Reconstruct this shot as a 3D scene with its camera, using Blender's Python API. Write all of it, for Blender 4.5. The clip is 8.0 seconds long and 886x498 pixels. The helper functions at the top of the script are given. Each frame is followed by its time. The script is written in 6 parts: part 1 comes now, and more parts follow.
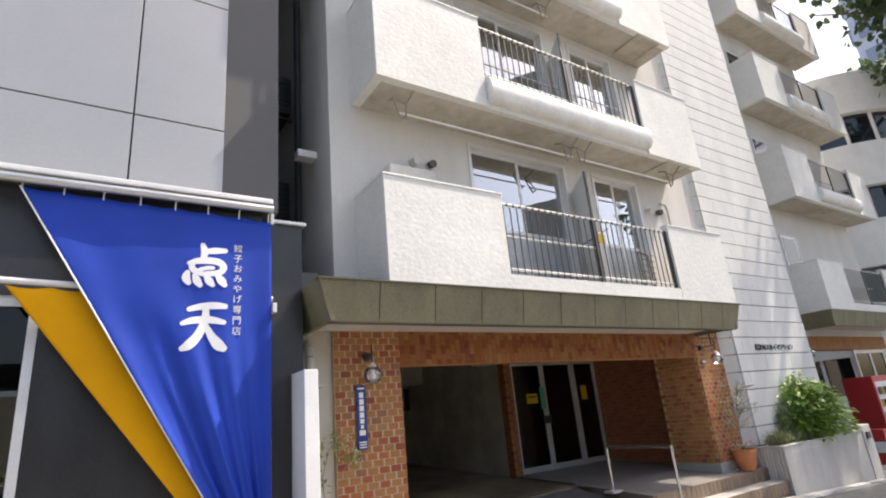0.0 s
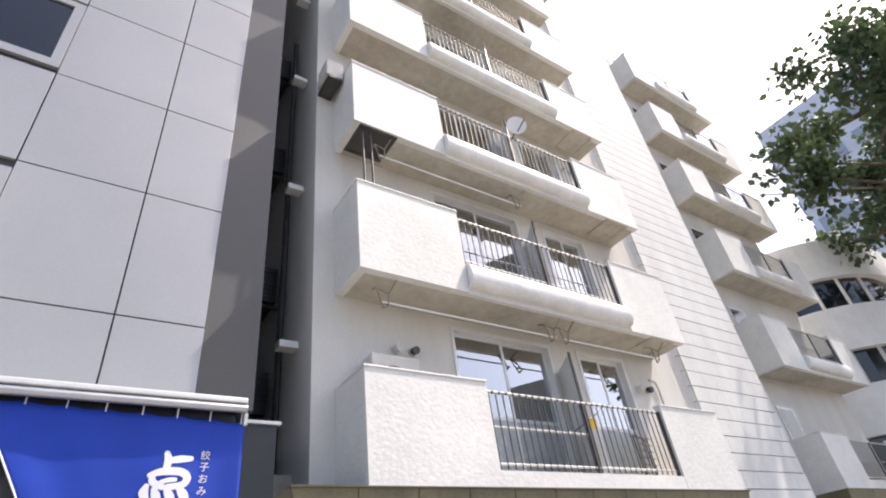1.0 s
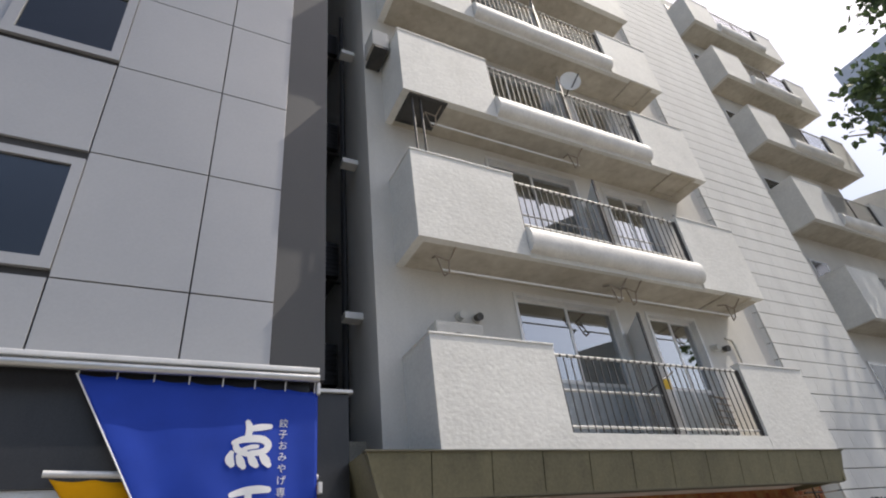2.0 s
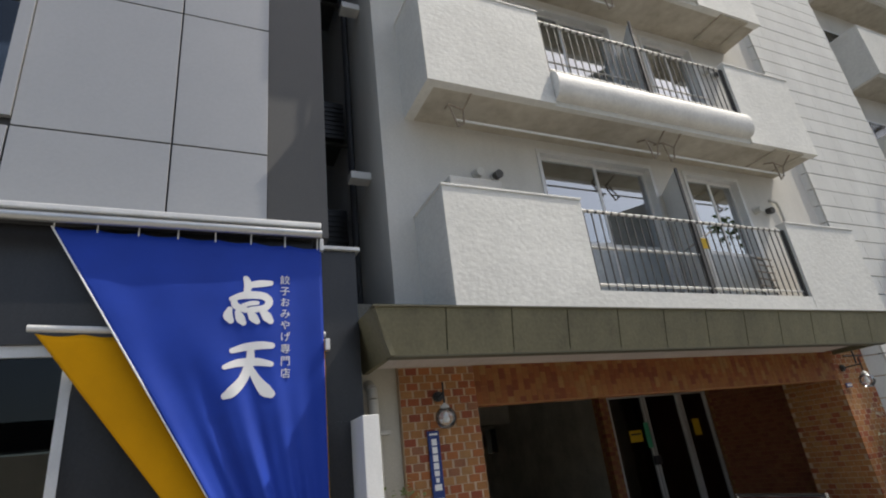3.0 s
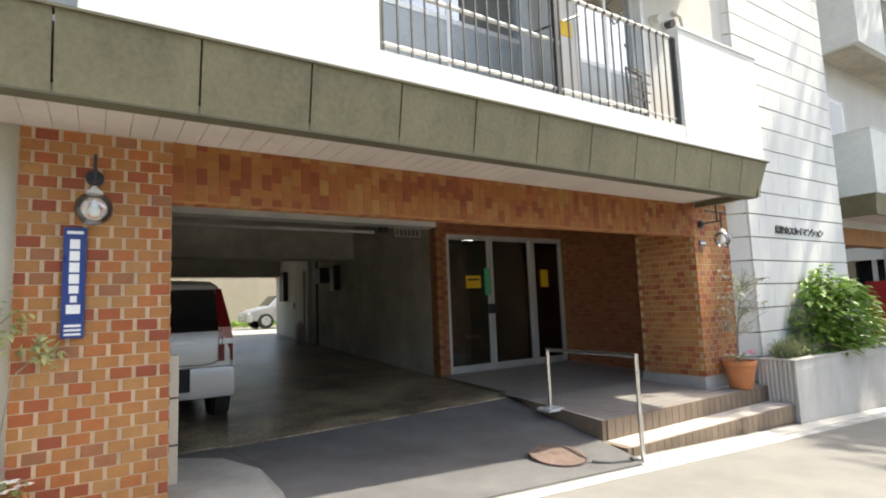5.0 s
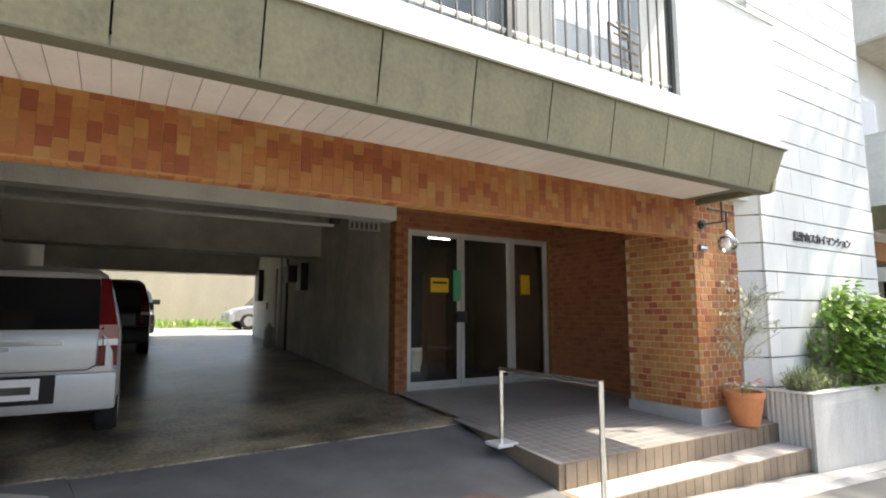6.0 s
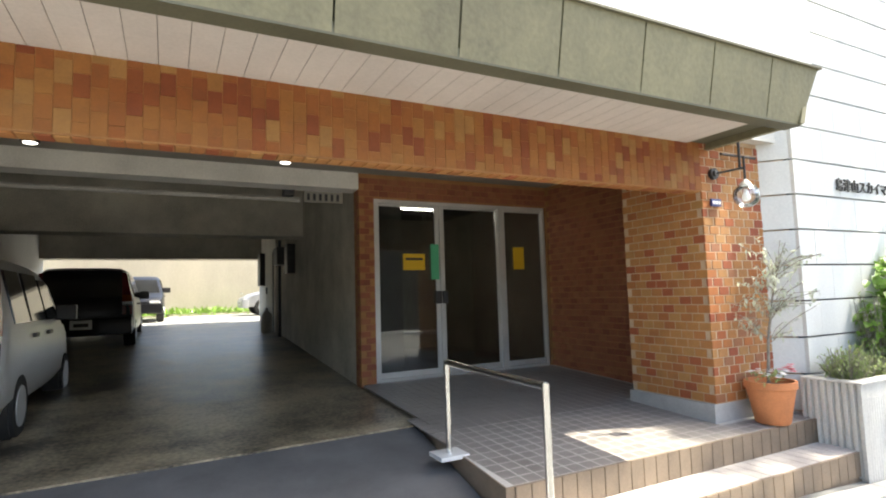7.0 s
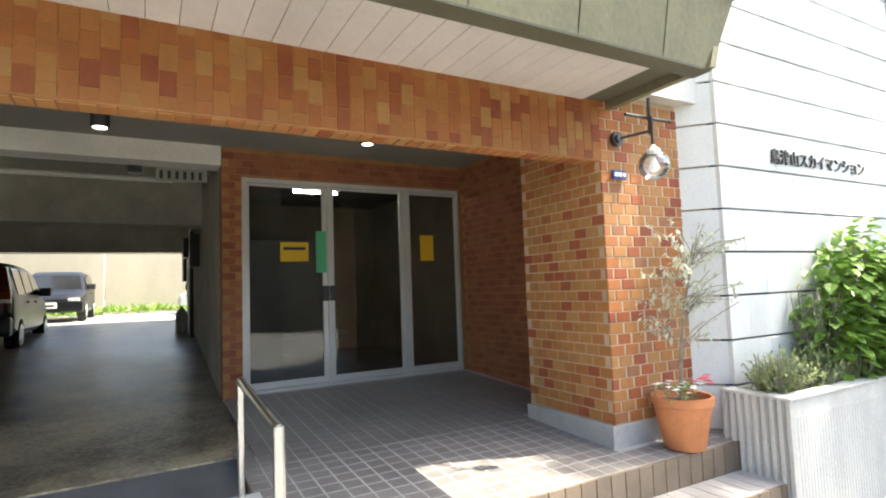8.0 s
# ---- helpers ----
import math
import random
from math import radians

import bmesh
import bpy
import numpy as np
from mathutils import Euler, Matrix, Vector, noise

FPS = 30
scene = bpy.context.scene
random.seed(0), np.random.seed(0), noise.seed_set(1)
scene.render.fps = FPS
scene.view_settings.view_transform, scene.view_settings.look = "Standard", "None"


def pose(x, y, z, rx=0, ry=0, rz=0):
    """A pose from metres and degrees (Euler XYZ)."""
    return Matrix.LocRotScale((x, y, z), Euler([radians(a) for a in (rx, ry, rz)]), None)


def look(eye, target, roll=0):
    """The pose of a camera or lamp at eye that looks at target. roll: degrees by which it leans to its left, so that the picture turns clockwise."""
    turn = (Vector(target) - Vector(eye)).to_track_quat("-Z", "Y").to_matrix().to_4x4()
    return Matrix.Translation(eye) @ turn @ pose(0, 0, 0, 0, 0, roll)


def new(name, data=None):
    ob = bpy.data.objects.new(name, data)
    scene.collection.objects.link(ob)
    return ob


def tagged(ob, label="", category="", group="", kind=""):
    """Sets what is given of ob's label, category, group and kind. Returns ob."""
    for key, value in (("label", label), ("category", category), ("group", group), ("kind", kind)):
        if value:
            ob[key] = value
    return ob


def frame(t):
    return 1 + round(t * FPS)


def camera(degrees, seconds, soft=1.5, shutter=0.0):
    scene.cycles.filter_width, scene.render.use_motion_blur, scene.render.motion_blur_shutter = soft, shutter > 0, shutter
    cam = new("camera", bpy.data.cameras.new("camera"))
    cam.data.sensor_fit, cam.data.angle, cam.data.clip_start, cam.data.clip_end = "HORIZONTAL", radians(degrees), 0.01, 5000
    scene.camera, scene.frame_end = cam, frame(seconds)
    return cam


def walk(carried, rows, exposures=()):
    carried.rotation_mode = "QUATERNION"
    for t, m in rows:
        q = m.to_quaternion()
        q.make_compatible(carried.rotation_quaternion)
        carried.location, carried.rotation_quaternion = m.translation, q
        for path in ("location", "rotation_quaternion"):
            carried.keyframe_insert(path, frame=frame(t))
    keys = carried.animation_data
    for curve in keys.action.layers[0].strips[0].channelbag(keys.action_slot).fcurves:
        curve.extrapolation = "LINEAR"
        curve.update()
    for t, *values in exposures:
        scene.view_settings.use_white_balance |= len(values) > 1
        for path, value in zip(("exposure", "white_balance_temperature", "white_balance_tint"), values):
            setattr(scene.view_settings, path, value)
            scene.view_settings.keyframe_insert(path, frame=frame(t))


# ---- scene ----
cam = camera(78.9, 8.0, soft=2.0)
PATH = [
    (0, (0.538, 0.298, 1.422), (1.613, 1.873, 2.026), -5.5),
    (0.5, (0.535, 0.265, 1.586), (1.615, 1.708, 2.454), -6.7),
    (1, (0.566, 0.178, 1.664), (1.579, 1.469, 2.808), -8.5),
    (1.2, (0.527, 0.197, 1.672), (1.476, 1.427, 2.931), -9.6),
    (2.3, (0.669, 0.435, 1.632), (1.502, 1.956, 2.628), -6.3),
    (2.5, (0.728, 0.573, 1.594), (1.56, 2.122, 2.548), -5.1),
    (3, (1.038, 0.974, 1.524), (1.85, 2.64, 2.277), -7.0),
    (3.5, (1.455, 1.339, 1.446), (2.27, 3.08, 1.998), -9.4),
    (4, (1.991, 1.677, 1.428), (2.893, 3.432, 1.755), -7.1),
    (4.5, (2.614, 1.88, 1.36), (3.438, 3.693, 1.553), -5.9),
    (5, (3.278, 2.053, 1.304), (4.362, 3.719, 1.516), -2.2),
    (5.2, (3.535, 2.157, 1.283), (4.686, 3.78, 1.484), -0.7),
    (6.3, (4.873, 2.73, 1.268), (5.849, 4.46, 1.505), -0.8),
    (6.5, (5.134, 2.808, 1.287), (6.151, 4.523, 1.439), -3.8),
    (7, (5.716, 3.031, 1.276), (6.623, 4.806, 1.443), -1.7),
    (7.5, (6.412, 3.226, 1.247), (7.361, 4.984, 1.326), -3.1),
    (8, (7.052, 3.413, 1.247), (8.014, 5.16, 1.393), -2.0),
]
EXPOSURES = [(0, 0.98, 6950, 14), (0.5, 1.08, 6850, 15), (1.2, 1.04, 6750, 16), (2.3, 0.12, 6750, 10), (3.5, 0.3, 6800, 8), (4.0, 0.65, 6850, 6), (4.5, 1.15, 7000, 7), (5.2, 1.6, 7000, 7), (6.5, 2.05, 6850, 6), (8, 2.33, 6850, 5)]
walk(cam, [(t, look(eye, target, roll)) for t, eye, target, roll in PATH], EXPOSURES)

# ---- light ----
SUN_WAY = Vector((0.62, -0.205, 1.0)).normalized()   # towards the sun
world = bpy.data.worlds.new("sky")
scene.world = world
world.use_nodes = True
wn = world.node_tree
sky = wn.nodes.new("ShaderNodeTexSky")
sky.sky_type = "NISHITA"
sky.sun_disc = False
sky.sun_elevation = math.asin(SUN_WAY.z)
sky.sun_rotation = math.atan2(SUN_WAY.x, SUN_WAY.y)
sky.air_density, sky.dust_density, sky.ozone_density = 1.0, 3.5, 1.0
bg = wn.nodes["Background"]
bg.inputs["Strength"].default_value = 0.15
wn.links.new(sky.outputs[0], bg.inputs[0])
sun_data = bpy.data.lights.new("sun", "SUN")
sun_data.energy, sun_data.angle, sun_data.color = 3.2, radians(0.55), (1.0, 0.95, 0.87)
sun = new("sun", sun_data)
sun.matrix_world = look(SUN_WAY * 60, (0, 0, 0))

# ---- materials ----
def mat(name, color, rough=0.7, metal=0.0, var=0.18, fine=60.0, coarse=1.3, bump=0.15, dist=0.004, tint=None, each=0.0, spec=0.5, streak=0.0, flat=0.0, sharp=0.35):
    """A surface with grain (fine), patches (coarse), relief, and a change from piece to piece (each)."""
    m = bpy.data.materials.new(name)
    m.use_nodes = True
    nt = m.node_tree
    n, l = nt.nodes, nt.links
    p = n["Principled BSDF"]
    p.inputs["Metallic"].default_value = metal
    p.inputs["Specular IOR Level"].default_value = spec
    pos = n.new("ShaderNodeNewGeometry").outputs["Position"]
    na = n.new("ShaderNodeTexNoise")
    na.inputs["Scale"].default_value, na.inputs["Detail"].default_value = fine, 4
    nb = n.new("ShaderNodeTexNoise")
    nb.inputs["Scale"].default_value, nb.inputs["Detail"].default_value = coarse, 6
    nb.inputs["Roughness"].default_value = 0.65
    if flat:
        # grain drawn out sideways, as by a trowel
        mf = n.new("ShaderNodeMapping")
        mf.inputs["Scale"].default_value = (1, 1, flat)
        l.new(pos, mf.inputs["Vector"])
        l.new(mf.outputs[0], na.inputs["Vector"])
    else:
        l.new(pos, na.inputs["Vector"])
    if streak:
        mp = n.new("ShaderNodeMapping")
        mp.inputs["Scale"].default_value = (1, 1, streak)
        l.new(pos, mp.inputs["Vector"])
        l.new(mp.outputs[0], nb.inputs["Vector"])
    else:
        l.new(pos, nb.inputs["Vector"])
    add = n.new("ShaderNodeMath")
    add.operation = "MULTIPLY_ADD"
    l.new(nb.outputs["Fac"], add.inputs[0])
    add.inputs[1].default_value = 1.6
    sc = n.new("ShaderNodeMath")
    sc.operation = "MULTIPLY_ADD"
    l.new(na.outputs["Fac"], sc.inputs[0])
    sc.inputs[1].default_value, sc.inputs[2].default_value = 0.7, -0.65
    l.new(sc.outputs[0], add.inputs[2])
    last = add.outputs[0]
    if each:
        oi = n.new("ShaderNodeObjectInfo")
        ea = n.new("ShaderNodeMath")
        ea.operation = "MULTIPLY_ADD"
        l.new(oi.outputs["Random"], ea.inputs[0])
        ea.inputs[1].default_value = each
        off = n.new("ShaderNodeMath")
        off.operation = "SUBTRACT"
        l.new(last, off.inputs[0])
        off.inputs[1].default_value = each / 2
        l.new(off.outputs[0], ea.inputs[2])
        last = ea.outputs[0]
    ramp = n.new("ShaderNodeValToRGB")
    lo = [c * (1 - var) for c in (tint or color)]
    hi = [min(1, c * (1 + var)) for c in color]
    ramp.color_ramp.elements[0].position, ramp.color_ramp.elements[1].position = 0.5 - sharp, 0.5 + sharp
    ramp.color_ramp.elements[0].color, ramp.color_ramp.elements[1].color = (*lo, 1), (*hi, 1)
    l.new(last, ramp.inputs[0])
    l.new(ramp.outputs[0], p.inputs["Base Color"])
    rr = n.new("ShaderNodeMath")
    rr.operation = "MULTIPLY_ADD"
    rr.use_clamp = True
    l.new(nb.outputs["Fac"], rr.inputs[0])
    rr.inputs[1].default_value, rr.inputs[2].default_value = 0.2, rough - 0.1
    l.new(rr.outputs[0], p.inputs["Roughness"])
    if bump:
        b = n.new("ShaderNodeBump")
        b.inputs["Strength"].default_value, b.inputs["Distance"].default_value = bump, dist
        l.new(na.outputs["Fac"], b.inputs["Height"])
        l.new(b.outputs[0], p.inputs["Normal"])
    return m


def palette(name, colors, rough=0.75, bump=0.25, fine=90.0, joined=False):
    """Pieces that take one of several colours each, with grain on top."""
    m = mat(name, (0.5, 0.5, 0.5), rough, var=0.3, fine=fine, coarse=9.0, bump=bump)
    n, l = m.node_tree.nodes, m.node_tree.links
    src = n.new("ShaderNodeNewGeometry").outputs["Random Per Island"] if joined else n.new("ShaderNodeObjectInfo").outputs["Random"]
    r = n.new("ShaderNodeValToRGB")
    r.color_ramp.interpolation = "CONSTANT"
    e = r.color_ramp.elements
    while len(e) < len(colors):
        e.new(0.5)
    for i, c in enumerate(colors):
        e[i].position, e[i].color = i / len(colors), (*c, 1)
    l.new(src, r.inputs[0])
    mix = n.new("ShaderNodeMix")
    mix.data_type, mix.blend_type = "RGBA", "OVERLAY"
    mix.inputs[0].default_value = 0.5
    l.new(r.outputs[0], mix.inputs[6])
    old = n["Principled BSDF"].inputs["Base Color"].links[0].from_socket
    l.new(old, mix.inputs[7])
    l.new(mix.outputs[2], n["Principled BSDF"].inputs["Base Color"])
    return m


def glass(name, color=(0.9, 0.95, 0.95), rough=0.02, alpha=0.35, gain=1.6):
    """A window pane: clear or tinted, mirror-like towards the edge."""
    m = bpy.data.materials.new(name)
    m.use_nodes = True
    n, l = m.node_tree.nodes, m.node_tree.links
    n.remove(n["Principled BSDF"])
    out = n["Material Output"]
    t, g = n.new("ShaderNodeBsdfTransparent"), n.new("ShaderNodeBsdfGlossy")
    t.inputs[0].default_value = (*color, 1)
    g.inputs["Roughness"].default_value = rough
    g.inputs["Color"].default_value = (0.9, 0.93, 0.95, 1)
    f = n.new("ShaderNodeFresnel")
    f.inputs[0].default_value = 1.5
    mul = n.new("ShaderNodeMath")
    mul.operation = "MULTIPLY_ADD"
    mul.use_clamp = True
    l.new(f.outputs[0], mul.inputs[0])
    mul.inputs[1].default_value, mul.inputs[2].default_value = gain, alpha * 0.1
    mx = n.new("ShaderNodeMixShader")
    l.new(mul.outputs[0], mx.inputs[0])
    l.new(t.outputs[0], mx.inputs[1])
    l.new(g.outputs[0], mx.inputs[2])
    l.new(mx.outputs[0], out.inputs[0])
    return m


def glow(name, color, strength):
    m = bpy.data.materials.new(name)
    m.use_nodes = True
    p = m.node_tree.nodes["Principled BSDF"]
    p.inputs["Base Color"].default_value = (*color, 1)
    p.inputs["Emission Color"].default_value = (*color, 1)
    p.inputs["Emission Strength"].default_value = strength
    return m


